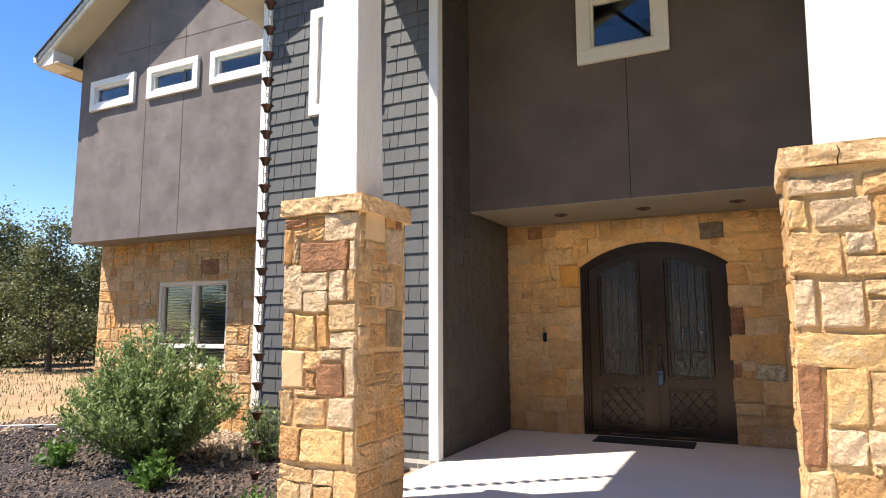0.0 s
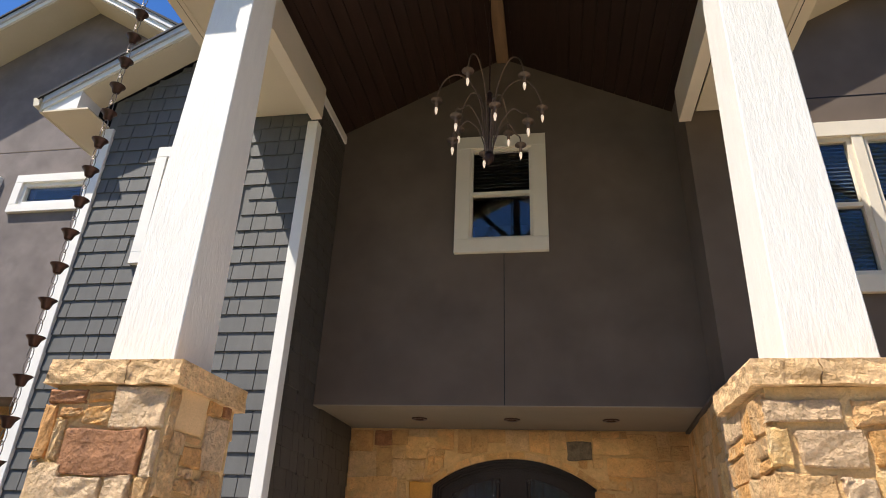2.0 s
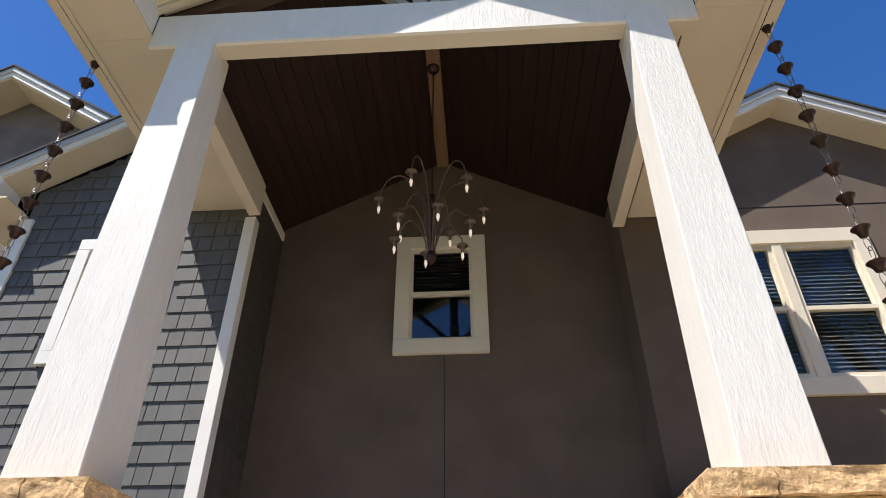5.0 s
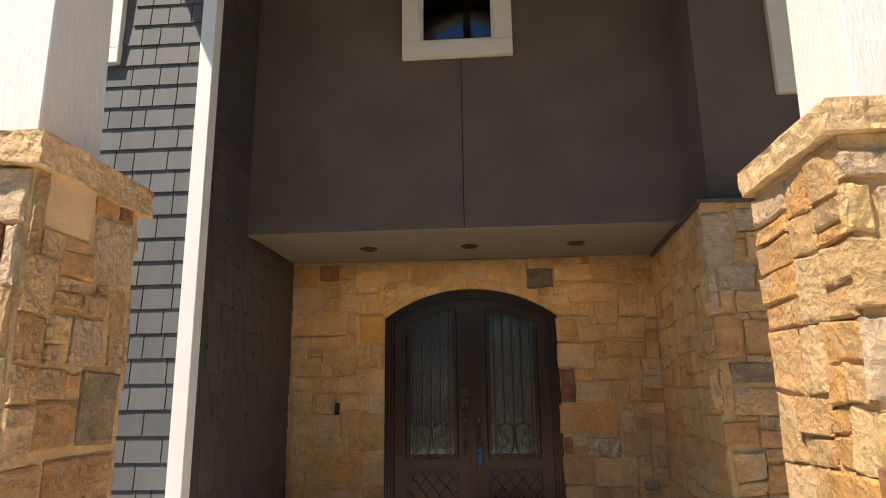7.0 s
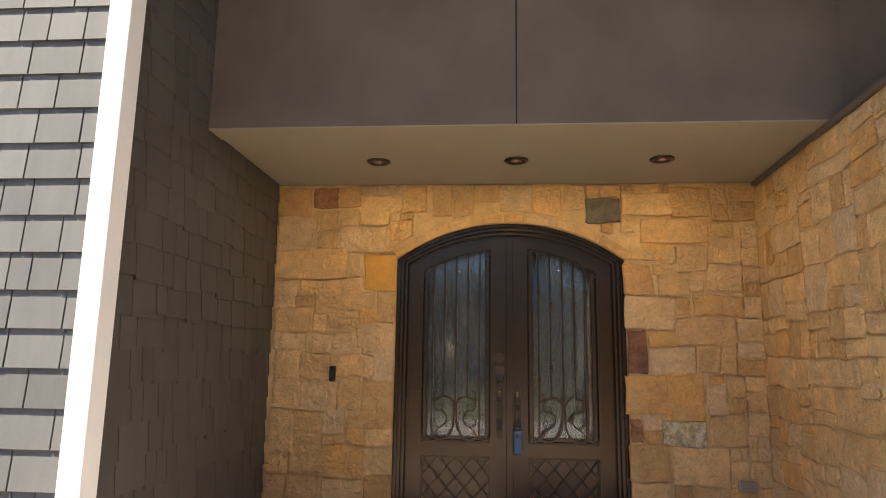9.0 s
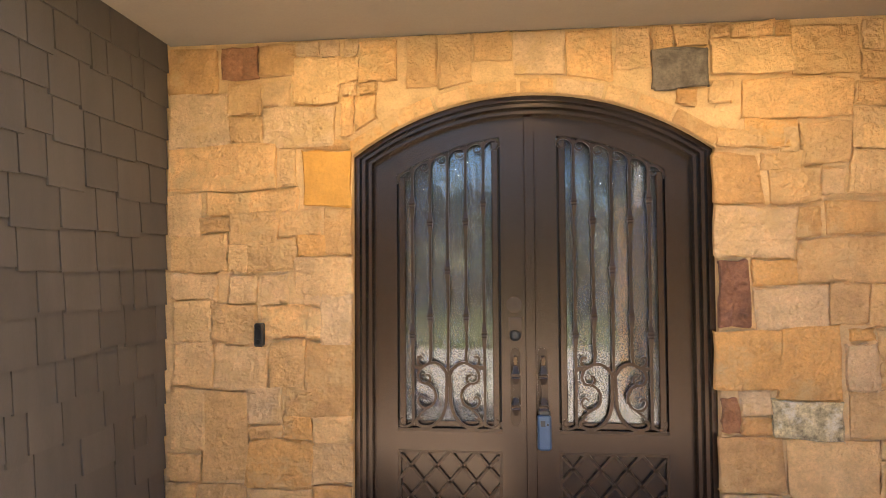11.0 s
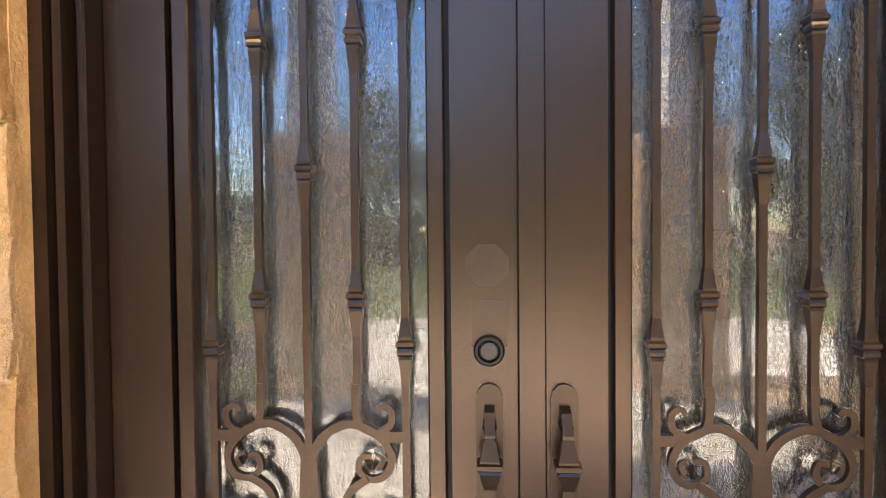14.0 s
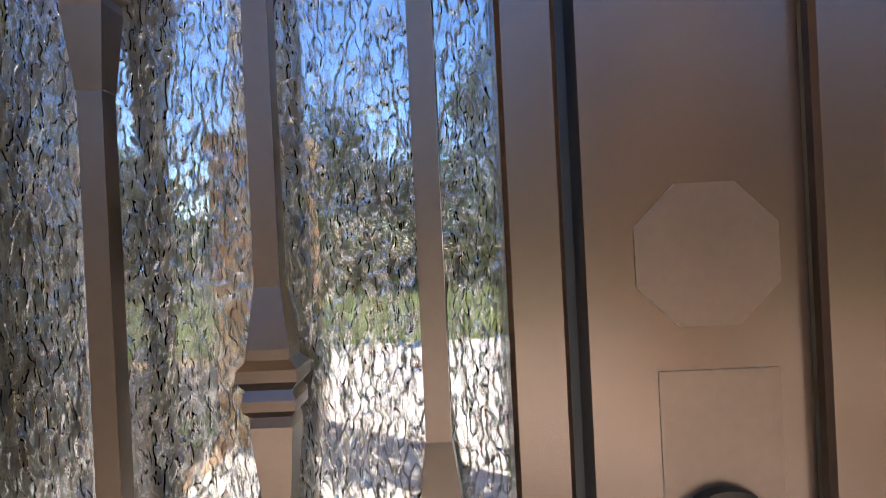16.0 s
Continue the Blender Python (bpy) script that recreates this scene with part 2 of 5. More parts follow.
M_LEAF_OAK = leafy("oak_leaf", (0.030, 0.045, 0.014), (0.10, 0.12, 0.04), 0.4)
M_LEAF_CEDAR = leafy("cedar_leaf", (0.05, 0.065, 0.022), (0.19, 0.20, 0.08), 0.4)
M_LEAF_SAGE = leafy("sage_leaf", (0.10, 0.15, 0.04), (0.34, 0.42, 0.16), 0.4)
M_LEAF_LOW = leafy("fresh_leaf", (0.06, 0.13, 0.02), (0.16, 0.27, 0.05), 0.4)
M_GRASS = leafy("dry_grass", (0.10, 0.11, 0.03), (0.27, 0.25, 0.08), 0.4)
M_CHIP = leafy("bark_chip", (0.025, 0.018, 0.015), (0.17, 0.115, 0.08))
M_PEBBLE = leafy("tan_pebble", (0.24, 0.16, 0.09), (0.55, 0.44, 0.32))


# ---- mesh helpers ----
def part(name, bm, mat, parent=None, label="", smooth=False):
    me = bpy.data.meshes.new(name)
    bmesh.ops.recalc_face_normals(bm, faces=bm.faces[:])
    bm.to_mesh(me)
    bm.free()
    me.materials.append(mat)
    if smooth:
        for p in me.polygons:
            p.use_smooth = True
    ob = new(name, me)
    if parent:
        ob.parent = parent
    if label:
        tagged(ob, label)
    return ob


def raw(name, verts, faces, mat, parent=None, smooth=False):
    me = bpy.data.meshes.new(name)
    me.from_pydata(verts, [], faces)
    me.materials.append(mat)
    if smooth:
        me.polygons.foreach_set("use_smooth", [True] * len(me.polygons))
    ob = new(name, me)
    if parent:
        ob.parent = parent
    return ob


def thing(name, label, category, group="", kind=""):
    return tagged(new(name), label, category, group, kind)


def structure(ob, label=""):
    return tagged(ob, label, "", "", "structure")


def box(bm, x0, x1, y0, y1, z0, z1, bevel=0.0):
    m = Matrix.Translation(((x0 + x1) / 2, (y0 + y1) / 2, (z0 + z1) / 2)) @ Matrix.Diagonal((abs(x1 - x0), abs(y1 - y0), abs(z1 - z0), 1))
    made = bmesh.ops.create_cube(bm, size=1, matrix=m)["verts"]
    if bevel:
        edges = list({e for v in made for e in v.link_edges})
        bmesh.ops.bevel(bm, geom=edges, offset=bevel, segments=1, affect="EDGES")
    return bm


def boxed(*dims, bevel=0.0):
    return box(bmesh.new(), *dims, bevel=bevel)


def prism(bm, outline, place):
    """A closed outline of (u, v), carried to both ends by place(u, v, end), end 0 or 1."""
    a = [bm.verts.new(place(u, v, 0)) for u, v in outline]
    b = [bm.verts.new(place(u, v, 1)) for u, v in outline]
    bm.faces.new(a)
    bm.faces.new(b[::-1])
    for i in range(len(a)):
        j = (i + 1) % len(a)
        bm.faces.new((a[i], b[i], b[j], a[j]))
    return bm


def slab_y(outline, y0, y1, bm=None):
    return prism(bm or bmesh.new(), outline, lambda u, v, e: (u, (y0, y1)[e], v))


def slab_x(outline, x0, x1, bm=None):
    return prism(bm or bmesh.new(), outline, lambda u, v, e: ((x0, x1)[e], u, v))


def sweep(bm, points, width, depth, side=(0, 1, 0), taper=1.0, sides=4):
    """A bar along points; with sides=4 its section is width across and depth along side, else round."""
    pts = [Vector(p) for p in points]
    rings = []
    for i, p in enumerate(pts):
        d = (pts[min(i + 1, len(pts) - 1)] - pts[max(i - 1, 0)]).normalized()
        s = Vector(side)
        s = (s - d * s.dot(d)).normalized()
        c = d.cross(s)
        k = 1 + (taper - 1) * i / max(1, len(pts) - 1)
        ring = []
        for q in range(sides):
            a = 2 * math.pi * (q + 0.5) / sides
            f = 1.4142 if sides == 4 else 1.0
            ring.append(bm.verts.new(p + c * (math.cos(a) * f * width / 2 * k) + s * (math.sin(a) * f * depth / 2 * k)))
        rings.append(ring)
    for a, b in zip(rings, rings[1:]):
        for q in range(sides):
            bm.faces.new((a[q], a[(q + 1) % sides], b[(q + 1) % sides], b[q]))
    bm.faces.new(rings[0][::-1])
    bm.faces.new(rings[-1])
    return bm


def lathe(bm, profile, centre, n=16, cap=True, turn=0.0):
    """Spins (radius, height) pairs round the upright through centre."""
    rings = []
    for r, h in profile:
        rings.append([bm.verts.new((centre[0] + r * math.cos(2 * math.pi * i / n + turn), centre[1] + r * math.sin(2 * math.pi * i / n + turn), centre[2] + h)) for i in range(n)])
    for a, b in zip(rings, rings[1:]):
        for i in range(n):
            bm.faces.new((a[i], a[(i + 1) % n], b[(i + 1) % n], b[i]))
    if cap:
        bm.faces.new(rings[0][::-1])
        bm.faces.new(rings[-1])
    return bm


def smooth_line(points, steps=6):
    """Catmull-Rom through points of (u, v)."""
    p = [points[0]] + list(points) + [points[-1]]
    out = []
    for i in range(1, len(p) - 2):
        for s in range(steps):
            t = s / steps
            out.append(tuple(0.5 * (2 * b + (c - a) * t + (2 * a - 5 * b + 4 * c - d) * t * t + (3 * b - a - 3 * c + d) * t ** 3)
                             for a, b, c, d in zip(p[i - 1], p[i], p[i + 1], p[i + 2])))
    out.append(tuple(points[-1]))
    return out
M_LAWN = leafy("meadow_grass", (0.08, 0.13, 0.02), (0.22, 0.28, 0.06), 0.3)
M_TURF = material("rough_turf", (0.13, 0.15, 0.045), 0.95, vary=0.35, scale=1.2, fine=30, bump=0.5, bump_size=0.02)


# ---- ground ----
def gravelly(name, label, mat, count, region, size, flat=0.5, z=0.0, seed=1):
    rnd = random.Random(seed)
    verts, faces = [], []
    for _ in range(count):
        x, y = region(rnd)
        s, a = size * rnd.uniform(0.5, 1.4), rnd.uniform(0, 6.28)
        l, w, h = s, s * rnd.uniform(0.35, 0.8), s * flat
        c, d, k = math.cos(a), math.sin(a), len(verts)
        tip = rnd.uniform(-0.3, 0.3)
        for u, v, q in ((-1, -0.7, 0), (1, -0.6, 0), (0.8, 0.8, 0), (-0.9, 0.7, 0), (-0.5, -0.4, 1), (0.6, -0.3, 1), (0.5, 0.5, 1), (-0.5, 0.4, 1)):
            verts.append((x + (u * l * c - v * w * d) / 2, y + (u * l * d + v * w * c) / 2, z - 0.004 + q * h * (1 + tip * u)))
        faces += [tuple(k + i for i in f) for f in ((0, 1, 5, 4), (1, 2, 6, 5), (2, 3, 7, 6), (3, 0, 4, 7), (4, 5, 6, 7))]
    return tagged(raw(name, verts, faces, mat), label, "ground cover", "", "stuff")


GZ = -0.12
bm = bmesh.new()
bmesh.ops.create_grid(bm, x_segments=60, y_segments=60, size=400)
for v in bm.verts:
    r = math.hypot(v.co.x, v.co.y)
    v.co.z = GZ - 0.01 + (noise.noise(v.co * 0.02) * 2.0 if r > 45 else 0)
structure(part("ground", bm, M_SAND), "dry sandy ground with sparse grass around the house")
bm = bmesh.new()
box(bm, -3.02, 0.95, 3.4, 8.62, -0.3, 0.0)
structure(part("floor", bm, M_CONCRETE), "pale smooth concrete porch floor")
structure(part("pavement", boxed(-3.3, 3.6, -0.7, 3.396, -0.3, -0.012), M_CONCRETE), "pale concrete walk in front of the porch")
structure(part("lawn", boxed(-40, 40, -30.0, -0.704, -0.3, -0.06), M_TURF), "rough green turf beyond the walk")
bm = bmesh.new()
bmesh.ops.create_grid(bm, x_segments=40, y_segments=30, size=1, matrix=Matrix.Translation((-6.66, 3.6, GZ + 0.015)) @ Matrix.Diagonal((3.3, 3.4, 1, 1)))
for v in bm.verts:
    v.co.z += 0.03 * noise.noise(v.co * 1.3)
tagged(part("mulch_bed", bm, M_MULCH), "dark bark mulch planting bed beside the porch", "mulch", "", "structure")
gravelly("bark_chips", "loose dark brown bark chips strewn on the bed", M_CHIP, 14000, lambda r: (r.uniform(-9.9, -3.4), r.uniform(2.4, 6.3)), 0.06, 0.3, GZ + 0.02, 3)
gravelly("river_pebbles", "light tan pebbles banked along the stone wall", M_PEBBLE, 2600, lambda r: (r.uniform(-9.0, -5.0), 6.9 - abs(r.gauss(0, 0.45))), 0.075, 0.6, GZ + 0.03, 4)
gravelly("edge_pebbles", "light pebbles along the bed's far edge", M_PEBBLE, 1500, lambda r: (r.uniform(-10.9, -9.6), r.uniform(3.0, 7.2)), 0.07, 0.6, GZ, 5)


# ---- stonework ----
def split(u0, v0, u1, v1, rnd, big):
    w, h = u1 - u0, v1 - v0
    if w < 0.16 * big and h < 0.13 * big or w * h < 0.042 * big * rnd.uniform(0.5, 1.9) and w < 0.46 * big and h < 0.34 * big:
        return [(u0, v0, u1, v1)]
    k = rnd.uniform(0.36, 0.64)
    if w > h * rnd.uniform(0.9, 1.5):
        return split(u0, v0, u0 + w * k, v1, rnd, big) + split(u0 + w * k, v0, u1, v1, rnd, big)
    return split(u0, v0, u1, v0 + h * k, rnd, big) + split(u0, v0 + h * k, u1, v1, rnd, big)


def stones(parent, region, place, seed, big=1.0, proud=0.035, gap=0.013, rugged=0.008, special=(), keep=None, lift=None, edge=0.0, wave=0.03, least=(0.05, 0.045), paint=None, cuts=()):
    """Lays rough stones over a region (u0, v0, u1, v1); place(u, v, w) gives the world point, w outwards. edge: how far the end stones reach past the sides."""
    rnd = random.Random(seed)
    cells = split(*region, rnd, big)
    for spec in special:
        left = []
        for c in cells:
            slack = 0.03 if c in special else 0.0
            if c[2] <= spec[0] + slack or c[0] >= spec[2] - slack or c[3] <= spec[1] + slack or c[1] >= spec[3] - slack:
                left.append(c)
                continue
            for q in ((c[0], c[1], spec[0], c[3]), (spec[2], c[1], c[2], c[3]), (max(c[0], spec[0]), c[1], min(c[2], spec[2]), spec[1]), (max(c[0], spec[0]), spec[3], min(c[2], spec[2]), c[3])):
                if q[2] - q[0] > least[0] and q[3] - q[1] > least[1]:
                    left.append(q + tuple(c[4:]))
        cells = left + [spec]
    listed = set(special)
    for c in cells:
        u0, v0, u1, v1 = c[:4]
        if keep and not keep((u0 + u1) / 2, (v0 + v1) / 2):
            continue
        g = gap * rnd.uniform(0.6, 1.4) * (0.3 if c in listed else 1)
        j = lambda: rnd.uniform(-0.45, 0.45) * gap
        a, b = (u0 + g / 2 - (edge if u0 <= region[0] else 0), u1 - g / 2 + (edge if u1 >= region[2] else 0))
        q = [(a + j(), v0 + g / 2 + j()), (b + j(), v0 + g / 2 + j()), (b + j(), v1 - g / 2 + j()), (a + j(), v1 - g / 2 + j())]
        d, n = proud * rnd.uniform(0.75, 1.2), 4 + len(cuts)
        tilt = (rnd.uniform(-1, 1) * rugged, rnd.uniform(-1, 1) * rugged)
        verts, faces = [], []
        wob = lambda u, v: (u + wave * noise.noise(Vector((u * 3.4, v * 3.4, seed))), v + wave * noise.noise(Vector((u * 3.4, v * 3.4, seed + 9.5))))
        mx, my = min(0.010 / max(b - a, 0.05), 0.25), min(0.010 / max(v1 - v0, 0.05), 0.25)
        for yi, fy in enumerate((0, my, *cuts, 1 - my, 1)):
            for xi, fx in enumerate((0, mx, *cuts, 1 - mx, 1)):
                u = (q[0][0] * (1 - fx) + q[1][0] * fx) * (1 - fy) + (q[3][0] * (1 - fx) + q[2][0] * fx) * fy
                v = (q[0][1] * (1 - fx) + q[1][1] * fx) * (1 - fy) + (q[3][1] * (1 - fx) + q[2][1] * fx) * fy
                rim = xi in (0, n - 1) or yi in (0, n - 1)
                w = d - (0.007 if rim else 0) + rnd.uniform(-1, 1) * rugged * 0.6 + tilt[0] * (fx - 0.5) * 2 + tilt[1] * (fy - 0.5) * 2
                if rim:
                    u, v = u + rnd.uniform(-0.006, 0.006), v + rnd.uniform(-0.006, 0.006)
                hold = min(1, 8 * min(u - region[0], region[2] - u) + 0.1) if region[0] < u < region[2] else 0.1
                wu, wv = wob(u, v)
                u, v = u + (wu - u) * max(hold, 0), v + (wv - v)
                if lift:
                    v = max(v, lift(u))
                verts.append(place(u, v, w))
        faces = [(y * n + x, y * n + x + 1, (y + 1) * n + x + 1, (y + 1) * n + x) for y in range(n - 1) for x in range(n - 1)]
        rim = [*range(n - 1), *range(n - 1, n * n - 1, n), *range(n * n - 1, n * n - n, -1), *range(n * n - n, 0, -n)]
        for i in rim:
            p = Vector(verts[i])
            base = place(0, 0, 0)
            out = Vector(place(0, 0, 1)) - Vector(base)
            verts.append(tuple(p - out * ((p - Vector(base)).dot(out) + 0.01)))
        k = len(rim)
        faces += [(rim[i], n * n + i, n * n + (i + 1) % k, rim[(i + 1) % k]) for i in range(k)]
        mat = c[4] if len(c) > 4 else (paint or M_STONE)
        raw("stone", verts, faces, mat, parent)


# door wall: masonry behind the stones, with the arched opening through it
DX, HALF, SPRING, RISE = -1.09, 0.925, 2.205, 0.305
RAD = (HALF ** 2 + RISE ** 2) / (2 * RISE)


def arch(u, extra=0.0, half=HALF, top=SPRING + RISE):
    d = min(abs(u - DX), half + extra)
    return top - RAD + math.sqrt(max((RAD + extra) ** 2 - d * d, 0.01))


def arch_line(half, top, n=24, x0=None, x1=None):
    x0, x1 = (DX - half if x0 is None else x0), (DX + half if x1 is None else x1)
    return [(x0 + (x1 - x0) * i / n, arch(x0 + (x1 - x0) * i / n, 0, 9, top)) for i in range(n + 1)]


WL, WR, WALL_Y = -3.03, 0.85, 8.5
outline = [(WL - 0.2, -0.1), (DX - HALF, -0.1)] + arch_line(HALF, SPRING + RISE) + [(DX + HALF, -0.1), (WR + 0.3, -0.1), (WR + 0.3, 2.95), (WL - 0.2, 2.95)]
wall_door = structure(part("wall_north", slab_y(outline, WALL_Y, WALL_Y + 0.28), M_MORTAR), "tan sandstone entry wall around the arched iron door")
front = lambda u, v, w: (u, WALL_Y - w, v)

# pier positions, columns
PIERS = [(-3.105, -2.465), (0.255, 0.89)]
PY0, PY1 = 3.76, 4.41


def pier(x0, x1, seed, south, east=()):
    p = thing("stone_pier", "square tan sandstone pier with a rough stone cap", "pier", "porch piers")
    part("core", boxed(x0, x1, PY0, PY1, GZ - 0.1, 2.24), M_MORTAR, p)
    # the cap: two split slabs that meet at a joint
    high = 0.014 if seed < 30 else 0.0
    joint = x0 + (x1 - x0) * (0.62 if seed < 30 else 0.34)
    for a, b in ((x0 - 0.045, joint - 0.003), (joint + 0.003, x1 + 0.045)):
        bm = bmesh.new()
        box(bm, a, b, PY0 - 0.045, PY1 + 0.045, 2.243, 2.352 + high)
        bmesh.ops.subdivide_edges(bm, edges=bm.edges[:], cuts=9, use_grid_fill=True)
        for v in bm.verts:
            low = 0.35 if v.co.z > 2.35 + high else 1.0
            rough = Vector((noise.noise(v.co * 11), noise.noise(v.co * 11 + Vector((5, 1, 2))), 0.5 * noise.noise(v.co * 8)))
            rough += 0.6 * Vector((noise.noise(v.co * 27), noise.noise(v.co * 27 + Vector((5, 1, 2))), 0.3 * noise.noise(v.co * 25)))
            v.co += rough * 0.017 * low
            if v.co.z > 2.34 + high:
                v.co.z = min(v.co.z, 2.352 + high)
        part("cap", bm, M_CAP, p, "rough split sandstone cap")
    stones(p, (x0, GZ, x1, 2.215), lambda u, v, w: (u, PY0 - w, v), seed, 1.25, 0.024, 0.010, 0.009, south, edge=0.022, wave=0.016, cuts=(0.35, 0.66))
    stones(p, (PY0, GZ, PY1, 2.215), lambda u, v, w: (x1 + w, u, v), seed + 1, 1.3, 0.017, 0.009, 0.005, east, wave=0.016)
    stones(p, (PY0, GZ, PY1, 2.215), lambda u, v, w: (x0 - w, u, v), seed + 2, 0.85, 0.020, 0.009, 0.007, wave=0.026, cuts=(0.5,))
    stones(p, (x0, GZ, x1, 2.215), lambda u, v, w: (u, PY1 + w, v), seed + 3, 1.4, 0.018, 0.012, 0.008)
    return p


M_CAP = material("split_stone_cap", (0.76, 0.49, 0.25), 0.9, vary=0.3, scale=6, fine=40, bump=0.8, bump_size=0.02, stain=(0.50, 0.29, 0.11), rock=2.0)


def tapered_column(x, y, z0, z1, h0, h1):
    c = thing("porch_column", "tall tapered white-painted rough wood column on a stone pier", "column", "porch columns")
    bm = bmesh.new()
    ring = [[bm.verts.new((x + sx * h, y + sy * h, z)) for sx, sy in ((-1, -1), (1, -1), (1, 1), (-1, 1))] for z, h in ((z0, h0), (z1, h1))]
    bm.faces.new(ring[0][::-1])
    bm.faces.new(ring[1])
    for i in range(4):
        bm.faces.new((ring[0][i], ring[0][(i + 1) % 4], ring[1][(i + 1) % 4], ring[1][i]))
    bmesh.ops.bevel(bm, geom=[e for e in bm.edges if abs(e.verts[0].co.z - e.verts[1].co.z) > 1], offset=0.006, segments=1, affect="EDGES")
    part("shaft", bm, M_WHITE, c)
    return c


for x in (-2.785, 0.615):
    tapered_column(x, 4.10, 2.35, 5.72, 0.195, 0.145)

# ---- stucco and shingle walls ----
# upper wall over the entry, with its window opening
UW = (-1.625, -0.595, 4.465, 5.975)
UY = 7.10
bm = bmesh.new()
gx = lambda x: 7.30 - 0.51 * abs(x + 1.085)
slab_y([(WL, 2.83), (UW[0] + 0.1, 2.83), (UW[0] + 0.1, gx(UW[0] + 0.1)), (WL, gx(WL))], UY, UY + 0.2, bm)
slab_y([(UW[1] - 0.1, 2.83), (WR, 2.83), (WR, gx(WR)), (UW[1] - 0.1, gx(UW[1] - 0.1))], UY, UY + 0.2, bm)
slab_y([(UW[0] + 0.1, 2.83), (UW[1] - 0.1, 2.83), (UW[1] - 0.1, UW[2] + 0.1), (UW[0] + 0.1, UW[2] + 0.1)], UY, UY + 0.2, bm)
slab_y([(UW[0] + 0.1, UW[3] - 0.1), (UW[1] - 0.1, UW[3] - 0.1), (UW[1] - 0.1, gx(UW[1] - 0.1)), (-1.085, gx(-1.085)), (UW[0] + 0.1, gx(UW[0] + 0.1))], UY, UY + 0.2, bm)
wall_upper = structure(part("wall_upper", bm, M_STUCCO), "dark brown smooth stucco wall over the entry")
CANS, CAN_Y = (-2.066, -1.053, -0.017), 7.84
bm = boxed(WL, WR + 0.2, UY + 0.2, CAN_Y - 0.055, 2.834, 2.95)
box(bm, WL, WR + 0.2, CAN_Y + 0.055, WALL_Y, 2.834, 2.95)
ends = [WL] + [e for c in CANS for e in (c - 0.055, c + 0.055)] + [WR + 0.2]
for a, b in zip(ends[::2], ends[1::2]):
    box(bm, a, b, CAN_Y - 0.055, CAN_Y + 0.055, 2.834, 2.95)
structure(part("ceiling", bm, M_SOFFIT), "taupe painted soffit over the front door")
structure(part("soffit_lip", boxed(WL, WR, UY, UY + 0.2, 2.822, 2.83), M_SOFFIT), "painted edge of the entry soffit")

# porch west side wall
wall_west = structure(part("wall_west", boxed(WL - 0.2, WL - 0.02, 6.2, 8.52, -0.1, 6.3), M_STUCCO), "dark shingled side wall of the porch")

# shingled bay
BX0, BX1, BY = -5.56, -3.03, 6.16
bay = lambda x: 6.92 - 0.6 * abs(x + 4.28)
BW = (-4.8, -3.78, 4.03, 5.43)
bm = bmesh.new()
slab_y([(BX0, -0.2), (BW[0] + 0.1, -0.2), (BW[0] + 0.1, bay(BW[0])), (BX0, bay(BX0))], BY + 0.02, BY + 0.2, bm)
slab_y([(BW[1] - 0.1, -0.2), (BX1 - 0.02, -0.2), (BX1 - 0.02, bay(BX1)), (BW[1] - 0.1, bay(BW[1]))], BY + 0.02, BY + 0.2, bm)
slab_y([(BW[0] + 0.1, -0.2), (BW[1] - 0.1, -0.2), (BW[1] - 0.1, BW[2] + 0.1), (BW[0] + 0.1, BW[2] + 0.1)], BY + 0.02, BY + 0.2, bm)
slab_y([(BW[0] + 0.1, BW[3] - 0.1), (BW[1] - 0.1, BW[3] - 0.1), (BW[1] - 0.1, bay(BW[1])), (-4.28, bay(-4.28)), (BW[0] + 0.1, bay(BW[0]))], BY + 0.02, BY + 0.2, bm)
box(bm, BX0, BX0 + 0.18, BY + 0.2, 7.6, -0.2, 6.1)
wall_bay = structure(part("wall_bay", bm, M_SHINGLE), "slate grey shingled bay wall")
structure(part("bay_plinth", boxed(BX0 - 0.02, BX1, BY + 0.005, BY + 0.05, -0.25, 0.0), M_CONCRETE), "concrete foundation strip under the shingles")


def corner_post(name, x0, x1, y0, y1, z0, z1):
    structure(part(name, boxed(x0, x1, y0, y1, z0, z1, bevel=0.004), M_WHITE_TRIM), "white painted corner board")


corner_post("trim_corner_east", -3.115, -3.0, BY - 0.025, BY + 0.10, 0.0, 5.66)
corner_post("trim_corner_west", BX0 - 0.03, BX0 + 0.10, BY - 0.025, BY + 0.10, -0.12, 5.75)

# west wing
LX0, LX1, LY = -10.27, -5.38, 6.80
wing = lambda x: 8.38 - 0.645 * abs(x + 6.90)
LWIN = [(-9.96, -8.87), (-8.57, -7.44), (-7.19, -6.06)]
bm = bmesh.new()
lo, hi = 5.08 + 0.1, 5.61 - 0.1
slab_y([(LX0, 2.83), (LX1, 2.83), (LX1, lo), (LX0, lo)], LY, LY + 0.2, bm)
slab_y([(LX0, hi), (LX1, hi), (LX1, wing(LX1)), (-6.90, wing(-6.90)), (LX0, max(wing(LX0), hi + 0.05))], LY, LY + 0.2, bm)
edges = [LX0] + [e for a, b in LWIN for e in (a + 0.1, b - 0.1)] + [LX1]
for a, b in zip(edges[::2], edges[1::2]):
    slab_y([(a, lo), (b, lo), (b, hi), (a, hi)], LY, LY + 0.2, bm)
box(bm, LX0, LX0 + 0.2, LY + 0.2, 12.0, 2.83, 5.95)
box(bm, LX0 + 0.2, LX1, LY + 0.2, 7.4, 2.83, 2.95)
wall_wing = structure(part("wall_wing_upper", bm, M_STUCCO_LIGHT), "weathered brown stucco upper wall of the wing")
SY = 7.32
